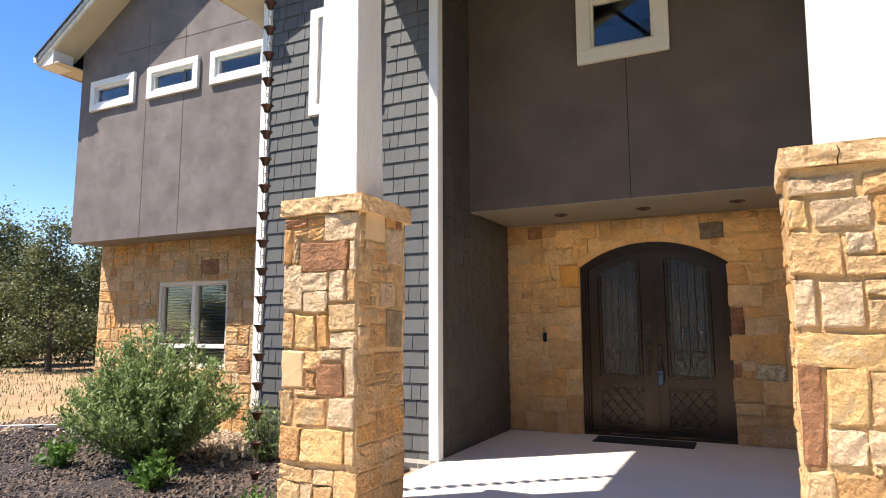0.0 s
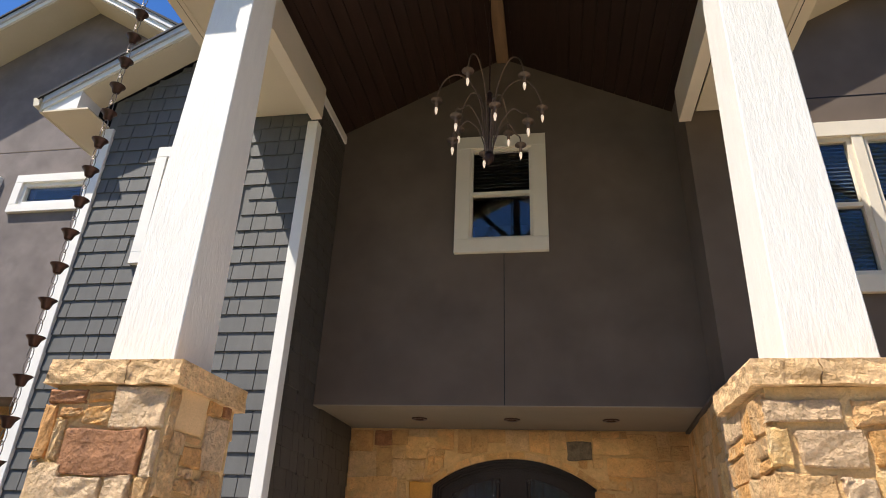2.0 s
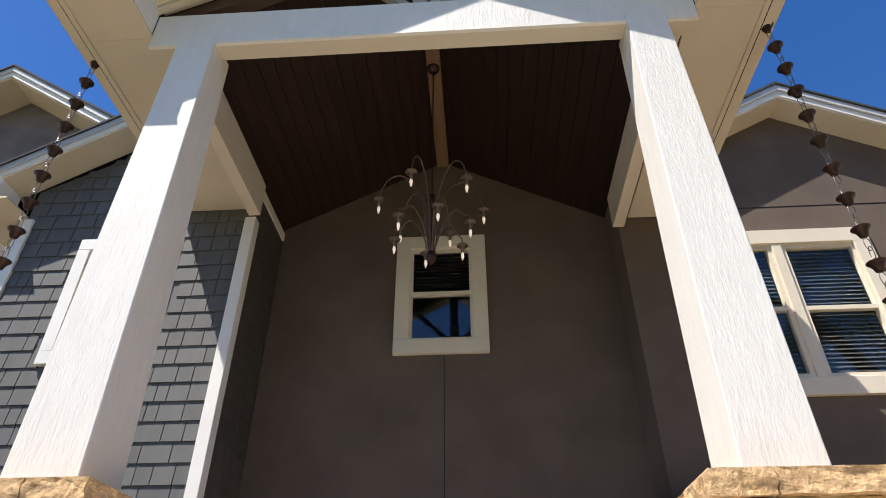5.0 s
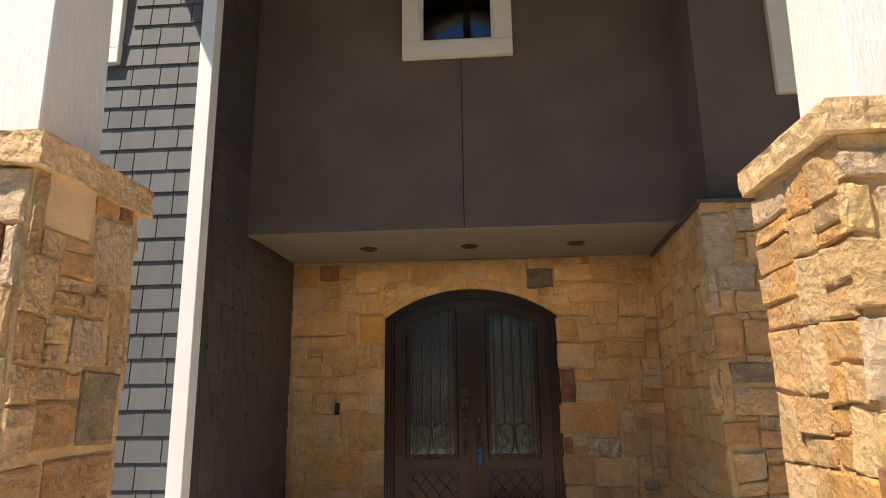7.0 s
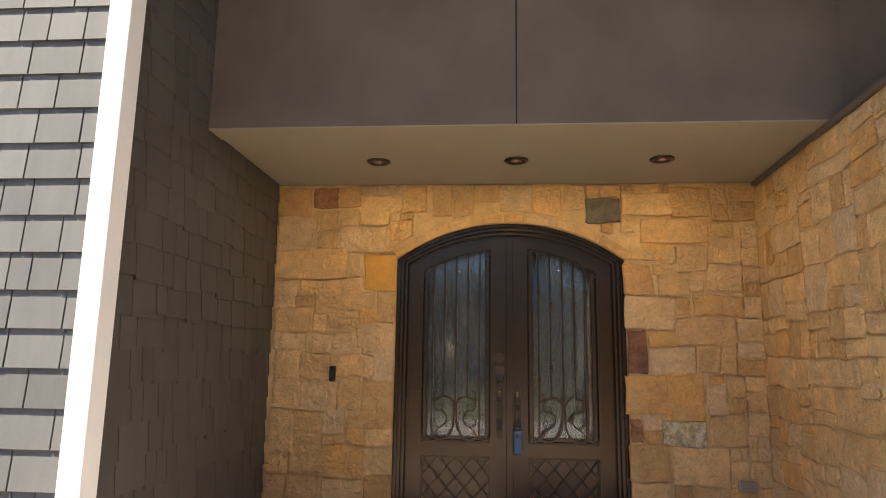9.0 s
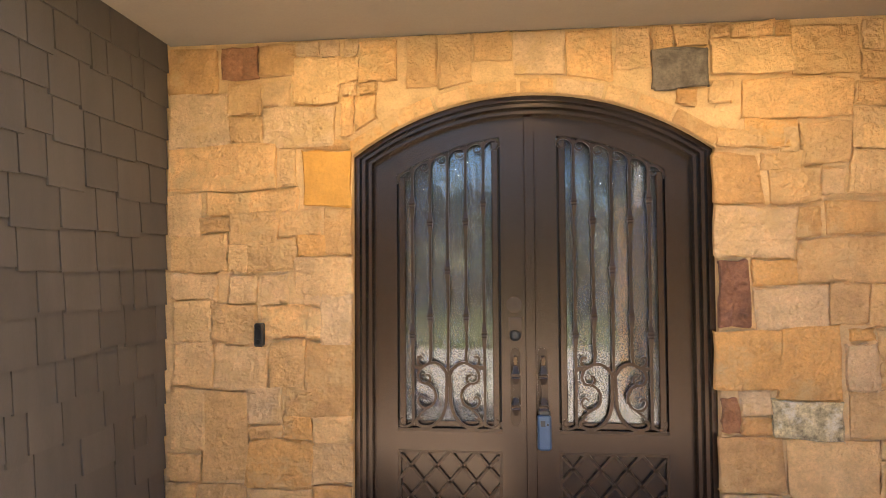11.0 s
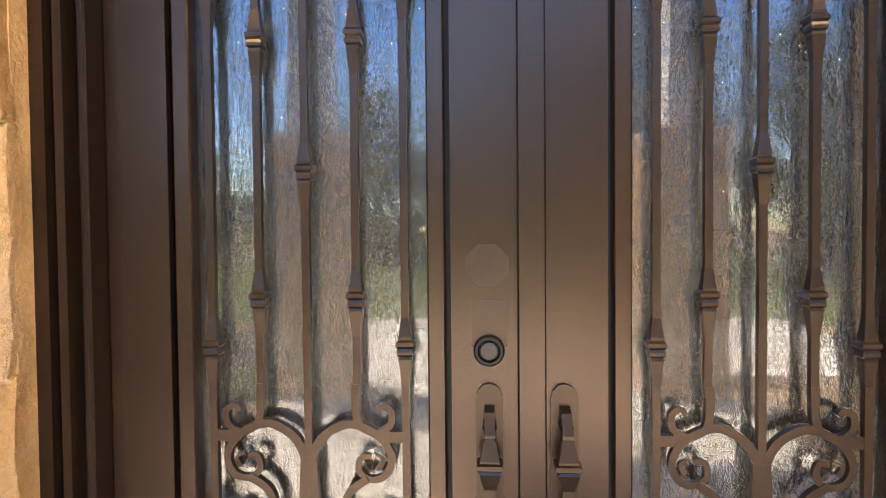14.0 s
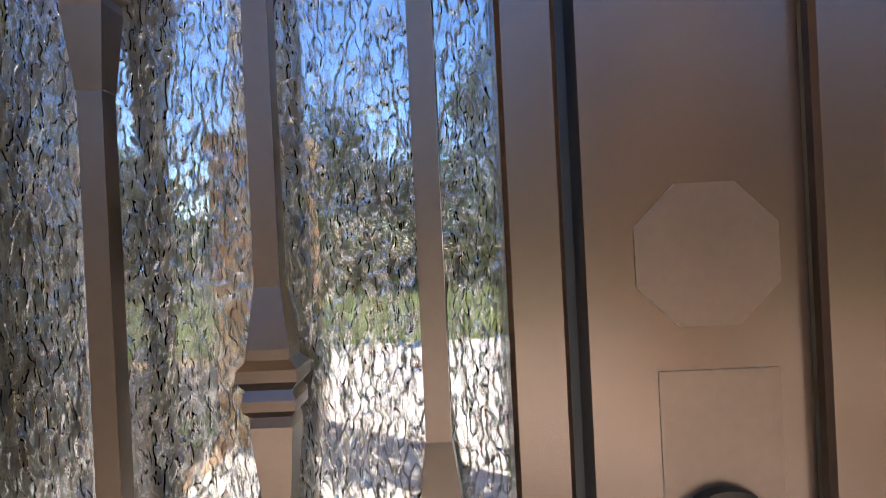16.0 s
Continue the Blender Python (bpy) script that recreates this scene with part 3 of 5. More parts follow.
LOW = (-8.72, -7.2, 1.12, 2.15)
bm = bmesh.new()
for a, b, c, d in ((LX0 + 0.1, LOW[0], -0.3, 2.83), (LOW[1], LX1, -0.3, 2.83), (LOW[0], LOW[1], -0.3, LOW[2] - 0.35), (LOW[0], LOW[1], LOW[3], 2.83)):
    box(bm, a, b, SY, SY + 0.25, c, d)
box(bm, LX0 + 0.1, LX0 + 0.35, SY + 0.25, 12.0, -0.3, 2.83)
wall_wing_low = structure(part("wall_wing_lower", bm, M_MORTAR), "tan sandstone lower wall of the wing")

# east wing
EY, EX0, EX1 = 6.60, 0.85, 6.2
east = lambda x: 7.22 - 0.52 * abs(x - 2.88)
EW = (1.46, 3.35, 3.72, 5.53)
bm = bmesh.new()
for o in ([(EX0, 2.7), (EW[0] + 0.1, 2.7), (EW[0] + 0.1, east(EW[0] + 0.1)), (EX0, east(EX0))],
          [(EW[1] - 0.1, 2.7), (EX1, 2.7), (EX1, east(EX1)), (EW[1] - 0.1, east(EW[1] - 0.1))],
          [(EW[0] + 0.1, 2.7), (EW[1] - 0.1, 2.7), (EW[1] - 0.1, EW[2] + 0.1), (EW[0] + 0.1, EW[2] + 0.1)],
          [(EW[0] + 0.1, EW[3] - 0.1), (EW[1] - 0.1, EW[3] - 0.1), (EW[1] - 0.1, east(EW[1] - 0.1)), (2.88, east(2.88)), (EW[0] + 0.1, east(EW[0] + 0.1))]):
    slab_y(o, EY, EY + 0.2, bm)
box(bm, EX0, EX0 + 0.2, EY + 0.2, UY + 0.4, 2.7, 6.6)
box(bm, EX1 - 0.2, EX1, EY + 0.2, 12, -0.3, 6.0)
wall_east_up = structure(part("wall_east_upper", bm, M_STUCCO), "brown stucco wall of the east wing")
# east stone: front face and a slightly splayed return into the porch
EC, EB = Vector((0.75, 6.48)), Vector((0.88, 8.5))
along = (EB - EC).normalized()
out = Vector((-along.y, along.x))
ret = lambda u, v, w: (EC.x + along.x * u + out.x * w, EC.y + along.y * u + out.y * w, v)
bm = bmesh.new()
prism(bm, [(EC.x, EC.y), (EB.x, EB.y), (EB.x + 0.4, EB.y), (EC.x + 0.4, EC.y + 0.3), (EX1, EC.y + 0.3), (EX1, EC.y)], lambda u, v, e: (u, v, (-0.3, 2.80)[e]))
wall_east = structure(part("wall_east", bm, M_MORTAR), "tan sandstone wall beside the entry")
part("ledge", prism(bmesh.new(), [(EC.x - 0.045, EC.y - 0.045), (EB.x - 0.045, EB.y - 0.04), (EB.x + 0.3, EB.y - 0.04), (EC.x + 0.4, EC.y + 0.2), (EX1, EC.y + 0.2), (EX1, EC.y - 0.045)], lambda u, v, e: (u, v, (2.80, 2.825)[e])), M_STUCCO, wall_east, "thin sloped ledge over the stone")

# ---- roofs ----
def gable_roof(name, label, xc, ridge, slope, half_l, half_r, y0, y1, thick=0.2, boxes=True, wall_l=None, wall_r=None, soffit_back=None):
    """Gable facing -y. ridge: height of the underside at the ridge."""
    r = structure(new(name), label)
    f = lambda x: ridge - slope * abs(x - xc)
    for s, half in ((-1, half_l), (1, half_r)):
        e = xc + s * half
        top = thick + 0.03
        part("roofing", slab_y([(xc, f(xc) + thick), (e + s * 0.06, f(e) - slope * 0.06 + thick), (e + s * 0.06, f(e) - slope * 0.06 + top), (xc, f(xc) + top)], y0 - 0.05, y1), M_SHINGLE_ROOF, r, "dark asphalt shingle roofing")
        part("fascia", slab_y([(xc, f(xc) + 0.02), (e, f(e) + 0.02), (e, f(e) + thick), (xc, f(xc) + thick)], y0, y0 + 0.03), M_WHITE_TRIM, r, "white rake board")
        part("drip_board", slab_y([(xc, f(xc) + thick * 0.55), (e, f(e) + thick * 0.55), (e, f(e) + thick), (xc, f(xc) + thick)], y0 - 0.028, y0 - 0.002), M_TRIM_GREY, r, "grey upper rake board")
        part("eave_board", boxed(e, e + s * 0.03, y0, y1, f(e) - 0.02, f(e) + thick - 0.01), M_CREAM, r, "cream eave board")
        part("gutter", slab_y([(e + s * 0.03, f(e) + 0.05), (e + s * 0.10, f(e) + 0.05), (e + s * 0.13, f(e) + 0.16), (e + s * 0.03, f(e) + 0.16)], y0 - 0.03, y1), M_CREAM, r, "cream eave gutter")
    return r


M_TRIM_GREY = material("grey_trim_paint", (0.46, 0.46, 0.48), 0.6, vary=0.05, scale=3, fine=60, bump=0.05, bump_size=0.002)

PXC, PRIDGE, PSL = -1.085, 7.17, 0.51
pf = lambda x: PRIDGE - PSL * abs(x - PXC)
porch_roof = gable_roof("roof_porch", "tall gabled porch roof with white rakes and cream soffits", PXC, PRIDGE, PSL, 2.68, 2.68, 3.53, 9.5)
for s in (-1, 1):
    a, b = PXC + s * 2.05, PXC + s * 2.68
    # flat eave soffit and its two trim strips, box ends at the gable
    c = PXC + s * 2.085
    part("eave_soffit", boxed(a, b, 3.99, 6.16 if s < 0 else 6.58, pf(b) - 0.02, pf(b)), M_CREAM, porch_roof, "cream boxed eave soffit")
    part("eave_soffit", boxed(c, b, 3.56, 3.988, pf(b) - 0.02, pf(b)), M_CREAM, porch_roof, "cream boxed eave soffit")
    part("soffit_strip", boxed(b - s * 0.09, b - s * 0.05, 3.60, 6.1, pf(b) - 0.034, pf(b) - 0.02), M_CREAM, porch_roof)
    part("vent_strip", boxed(b - s * 0.05, b - s * 0.035, 3.60, 6.1, pf(b) - 0.022, pf(b) - 0.018), M_BLACK, porch_roof)
    part("box_end", slab_y([(b, pf(b) + 0.002), (c, pf(b) + 0.002), (c, pf(c) + 0.02), (b, pf(b) + 0.03)], 3.575, 3.96), M_WHITE_TRIM, porch_roof, "white box end of the eave")
    part("rake_soffit", slab_y([(PXC, PRIDGE), (c, pf(c)), (c, pf(c) + 0.03), (PXC, PRIDGE + 0.03)], 3.56, 4.02), M_CREAM, porch_roof, "cream rake soffit")
    part("rake_moulding", slab_y([(PXC, PRIDGE - 0.07), (c, pf(c) - 0.07), (c, pf(c)), (PXC, PRIDGE)], 3.90, 3.96), M_CREAM, porch_roof)
    part("rake_moulding", slab_y([(PXC, PRIDGE - 0.025), (c, pf(c) - 0.025), (c, pf(c)), (PXC, PRIDGE)], 3.855, 3.90), M_CREAM, porch_roof)

beam = thing("front_beam", "white painted timber beam across the porch columns", "beam")
part("face_board", boxed(-3.165, 0.995, 3.965, 3.995, 5.65, 6.02), M_WHITE, beam)
part("core", boxed(-3.08, 0.94, 3.995, 4.13, 5.652, 6.0), M_CREAM, beam)
truss = thing("gable_truss", "grey painted timber truss in the porch gable", "truss")
for x in (-1, 1):
    side = thing("side_beam", "cream painted side beam under the porch eave", "beam", "porch side beams")
    cx = PXC + x * 1.93
    part("timber", boxed(cx - 0.06, cx + 0.06, 4.13, 6.13 if x < 0 else 6.59, 5.67, 6.07), M_TRIM, side)

# wood ceiling: planks joined in one mesh a slope
for s, nm in ((-1, "ceiling_west"), (1, "ceiling_east")):
    verts, faces = [], []
    n = 15
    for i in range(n):
        d0, d1 = 1.98 * i / n + 0.003, 1.98 * (i + 1) / n - 0.003
        for d, lowr in ((d0, 0.0), (d1, 0.0), (d1, 0.02), (d0, 0.02)):
            for y in (4.02, 7.11):
                verts.append((PXC + s * d, y, pf(PXC + d) + 0.002 + lowr))
        k = i * 8
        faces += [(k, k + 2, k + 3, k + 1), (k + 4, k + 6, k + 7, k + 5), (k, k + 1, k + 7, k + 6), (k + 2, k + 4, k + 5, k + 3)]
    structure(raw(nm, verts, faces, M_WOOD), "dark stained plank porch ceiling")
    structure(part(nm + "_deck", slab_y([(PXC, PRIDGE + 0.03), (PXC + s * 2.05, pf(PXC + 2.05) + 0.03), (PXC + s * 2.05, pf(PXC + 2.05) + 0.12), (PXC, PRIDGE + 0.12)], 3.99, 9.0), M_WOOD), "roof deck over the porch ceiling")
ridge = thing("ridge_board", "lighter oak ridge board along the porch ceiling", "beam")
part("board", boxed(PXC - 0.075, PXC + 0.075, 4.02, 7.09, PRIDGE - 0.075, PRIDGE - 0.02, bevel=0.005), M_RIDGE, ridge)

bay_roof = gable_roof("roof_bay", "small gable roof over the shingled bay", -4.28, 6.92, 0.6, 1.86, 1.2, 5.80, 9.0, 0.17)
part("rake_soffit", slab_y([(-4.28, 6.92), (-5.75, bay(-5.75)), (-5.75, bay(-5.75) + 0.02), (-4.28, 6.94)], 5.83, 6.16), M_CREAM, bay_roof, "cream rake soffit")
part("eave_soffit", boxed(-6.13, -5.56, 5.805, 7.0, bay(-6.14) - 0.02, bay(-6.14)), M_CREAM, bay_roof, "cream eave soffit")
part("box_end", slab_y([(-6.13, bay(-6.14) + 0.002), (-5.72, bay(-6.14) + 0.002), (-5.72, bay(-5.72) + 0.02), (-6.14, bay(-6.14) + 0.03)], 5.82, 6.14), M_WHITE_TRIM, bay_roof, "white box end of the eave")
wing_roof = gable_roof("roof_wing", "gable roof over the west wing", -6.90, 8.38, 0.645, 3.85, 3.0, 6.33, 13.0, 0.18)
part("rake_soffit", slab_y([(-6.90, 8.38), (-10.5, wing(-10.5)), (-10.5, wing(-10.5) + 0.02), (-6.90, 8.40)], 6.36, 6.80), M_CREAM, wing_roof, "cream rake soffit")
part("rake_soffit", slab_y([(-6.90, 8.38), (-3.9, wing(-3.9)), (-3.9, wing(-3.9) + 0.02), (-6.90, 8.40)], 6.36, 6.80), M_CREAM, wing_roof, "cream rake soffit")
part("eave_soffit", boxed(-10.74, -10.27, 6.36, 12.0, wing(-10.75) - 0.01, wing(-10.75) + 0.01), M_CREAM, wing_roof, "cream eave soffit")
part("box_end", slab_y([(-10.75, wing(-10.75) - 0.02), (-10.4, wing(-10.75) - 0.02), (-10.4, wing(-10.4) + 0.02), (-10.75, wing(-10.75) + 0.03)], 6.35, 6.70), M_WHITE_TRIM, wing_roof, "white box end of the eave")
east_roof = gable_roof("roof_east", "gable roof over the east wing", 2.88, 7.22, 0.52, 1.98, 3.6, 6.27, 13.0, 0.18)
for a in (0.92, 6.4):
    part("rake_soffit", slab_y([(2.88, 7.22), (a, east(a)), (a, east(a) + 0.02), (2.88, 7.24)], 6.30, 6.60), M_CREAM, east_roof, "cream rake soffit")
main_roof = structure(part("roof_main", slab_x([(8.8, 6.3), (13.0, 8.6), (17.0, 6.3), (17.0, 6.1), (8.8, 6.1)], -10.2, 6.2), M_SHINGLE_ROOF), "dark main roof behind the gables")
structure(part("wall_back", boxed(-10.2, 6.2, 15.8, 16.0, -0.3, 6.2), M_STUCCO), "rear wall of the house")

# gable truss and fine joints
M_CHORD = material("brown_painted_timber", (0.095, 0.056, 0.036), 0.6, vary=0.2, scale=4, fine=40, bump=0.15, bump_size=0.003, stretch=(0.6, 6, 6))
M_TRUSS = material("grey_painted_timber", (0.42, 0.38, 0.34), 0.7, vary=0.08, scale=4, fine=60, bump=0.2, bump_size=0.004)
part("king_post", boxed(PXC - 0.055, PXC + 0.055, 4.03, 4.15, 6.0, PRIDGE - 0.12), M_TRUSS, truss)
for s in (-1, 1):
    part("strut", sweep(bmesh.new(), [(PXC + s * 0.04, 4.08, 6.06), (PXC + s * 0.70, 4.08, 6.715)], 0.062, 0.07), M_TRUSS, truss)
    part("top_chord", slab_y([(PXC, PRIDGE - 0.16), (PXC + s * 2.06, pf(PXC + 2.06) - 0.16), (PXC + s * 2.06, pf(PXC + 2.06) - 0.008), (PXC, PRIDGE - 0.008)], 4.025, 4.14), M_CHORD, truss, "brown timber top chord")
    part("side_frieze", boxed(WL - 0.02, WL + 0.012, 6.26, UY, 6.02, 6.12), M_WHITE_TRIM, porch_roof, "white frieze strip") if s < 0 else 0
part("control_joint", boxed(-1.083, -1.074, UY - 0.003, UY + 0.01, 2.832, UW[2]), M_BLACK, wall_upper)
for x in (-8.62, -7.78):
    part("control_joint", boxed(x, x + 0.012, LY - 0.003, LY + 0.01, 2.84, 6.4 if x < -8 else 6.2), M_STUCCO, wall_wing)
part("control_joint", boxed(LX0 + 0.9, LX1, LY - 0.003, LY + 0.01, 6.0, 6.012), M_STUCCO, wall_wing)
part("control_joint", boxed(EX0, EX1, EY - 0.003, EY + 0.01, 5.86, 5.872), M_BLACK, wall_east_up)


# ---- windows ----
# open-fronted box; its darkness is in the wall colour, the room is unseen
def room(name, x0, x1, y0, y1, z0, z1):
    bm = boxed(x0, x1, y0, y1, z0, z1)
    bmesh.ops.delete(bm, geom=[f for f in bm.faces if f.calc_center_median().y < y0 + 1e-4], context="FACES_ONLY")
    structure(part(name, bm, M_DARK), "box coloured near black as an unlit room behind the window")


def window(name, label, x0, x1, z0, z1, y, bays, trim, rail=True, blinds=(), sash=0.045, trim_mat=None, depth=0.05):
    """A trimmed window in a wall whose face is at y. bays: panes side by side; blinds: (bottom, top) fractions of the opening with slats."""
    trim_mat = trim_mat or M_TRIM
    w = structure(new(name), label)
    a, b, c, d = x0 + trim, x1 - trim, z0 + trim, z1 - trim
    for dims in ((x0, x1, z1 - trim, z1), (x0, x1, z0, z0 + trim), (x0, a, c, d), (b, x1, c, d)):
        part("casing", boxed(dims[0], dims[1], y - depth, y + 0.012, dims[2], dims[3], bevel=0.004), trim_mat, w)
    for p, q in bays:
        for dims in ((p, q, d - sash, d), (p, q, c, c + sash), (p, p + sash, c + sash, d - sash), (q - sash, q, c + sash, d - sash)):
            part("sash", boxed(dims[0], dims[1], y - 0.015, y + 0.05, dims[2], dims[3]), trim_mat, w)
        if rail:
            mid = c + (d - c) * 0.49
            part("meeting_rail", boxed(p + sash, q - sash, y - 0.018, y + 0.045, mid - 0.022, mid + 0.022), trim_mat, w)
        pane = part("pane", boxed(p + sash, q - sash, y + 0.022, y + 0.028, c + sash, d - sash), M_GLASS, w)
        pane.visible_shadow = False
        for lo_f, hi_f in blinds:
            h0, h1 = c + (d - c) * lo_f, c + (d - c) * hi_f
            bl = tagged(new("window_blind"), "grey horizontal slat blind behind the glass", "blind")
            k = int((h1 - h0) / 0.045)
            for j in range(k):
                z = h1 - 0.045 * (j + 0.5)
                part("slat", slab_x([(y + 0.065, z - 0.014), (y + 0.069, z - 0.016), (y + 0.095, z + 0.014), (y + 0.091, z + 0.016)], p + sash, q - sash), M_BLIND, bl)
    for (p, q), (p2, q2) in zip(bays, bays[1:]):
        part("mullion", boxed(q, p2, y - depth * 0.8, y + 0.05, c, d, bevel=0.003), trim_mat, w)
    return w


window("window_1", "cream trimmed sash window over the entry, blind half drawn", *UW[:2], *UW[2:], UY, [(UW[0] + 0.165, UW[1] - 0.165)], 0.165, blinds=((0.5, 1.0),), sash=0.03)
room("wall_upper_room", -2.6, 0.4, UY + 0.21, 9.6, 3.3, 6.6)
lamp = thing("ceiling_lamp", "small lit dome ceiling lamp in the upstairs room", "lamp")
part("shade", lathe(bmesh.new(), [(0.10, 0), (0.095, -0.04), (0.06, -0.07), (0.02, -0.08)], (-1.28, 9.4, 6.6), 18), M_LAMP, lamp)
window("window_2", "white trimmed window in the shingled bay", *BW[:2], *BW[2:], BY + 0.005, [(BW[0] + 0.13, BW[1] - 0.13)], 0.13, blinds=((0, 1.0),), trim_mat=M_WHITE_TRIM)
room("wall_bay_room", -5.3, -3.3, BY + 0.21, 7.5, 3.5, 6.0)
for i, (a, b) in enumerate(LWIN):
    window("window_%d" % (i + 3), "low wide white trimmed clerestory window in stucco", a, b, 5.08, 5.61, LY, [(a + 0.11, b - 0.11)], 0.11, rail=False, sash=0.045, trim_mat=M_WHITE_TRIM)
room("wall_wing_room", -10.0, -5.6, LY + 0.21, 11.0, 3.0, 5.75)
window("window_6", "cream trimmed twin sash window with lowered blinds", *EW[:2], *EW[2:], EY, [(EW[0] + 0.15, 2.35), (2.45, EW[1] - 0.15)], 0.17, blinds=((0.0, 1.0),), trim_mat=M_TRIM)
room("wall_east_room", 1.1, 5.0, EY + 0.21, 9.6, 3.2, 6.0)
window("window_7", "dark two-pane ground floor window with closed blinds", LOW[0], LOW[1], LOW[2] - 0.35, LOW[3], SY + 0.07, [(LOW[0] + 0.05, -7.99), (-7.91, LOW[1] - 0.05)], 0.05, rail=False, blinds=((0.0, 1.0),), sash=0.025)
structure(part("sill", boxed(LOW[0] + 0.02, LOW[1] - 0.02, SY - 0.01, SY + 0.1, LOW[2] - 0.03, LOW[2] + 0.03), M_WHITE_TRIM), "white rail across the window")
room("wall_low_room", -10.0, -5.6, SY + 0.26, 11.0, -0.2, 2.8)

# ---- front door ----
M_RESIDUE = material("rubbed_patch", (0.052, 0.034, 0.023), 0.33, 0.6, vary=0.12, scale=25, fine=160, bump=0.05, bump_size=0.001)
jamb = structure(new("door_1"), "arched double iron entry door in oiled bronze, closed")
DY = 8.64


def arched_band(half0, top0, half1, top1, y0, y1):
    outer, inner = arch_line(half0, top0), arch_line(half1, top1)
    o = [(DX - half0, 0.0)] + outer + [(DX + half0, 0.0), (DX + half1, 0.0)] + inner[::-1] + [(DX - half1, 0.0)]
    bm = bmesh.new()
    n = len(o) // 2
    a, b = o[:n], o[n:][::-1]
    for (p, q), (r, s) in zip(zip(a, a[1:]), zip(b, b[1:])):
        prism(bm, [p, q, s, r], lambda u, v, e: (u, (y0, y1)[e], v))
    bmesh.ops.remove_doubles(bm, verts=bm.verts[:], dist=1e-5)
    return bm


T = SPRING + RISE
for h0, h1, y0, y1 in ((0.925, 0.897, 8.545, 8.80), (0.897, 0.885, 8.575, 8.80), (0.885, 0.868, 8.555, 8.80), (0.868, 0.856, 8.60, 8.80), (0.856, 0.840, 8.585, 8.80)):
    part("frame_moulding", arched_band(h0, T - (0.925 - h0), h1, T - (0.925 - h1), y0, y1), M_BRONZE, jamb)
part("threshold", boxed(DX - 0.925, DX + 0.925, 8.52, 8.80, 0.0, 0.035, bevel=0.006), M_BRONZE, jamb)

GTOP = lambda u: 2.325 - (u - DX) ** 2 / 2.52
ITOP = T - 0.085


def grow(outline_top, a, b, z0, n=14):
    return [(a, z0), (b, z0)] + [(b + (a - b) * i / n, outline_top(b + (a - b) * i / n)) for i in range(n + 1)]


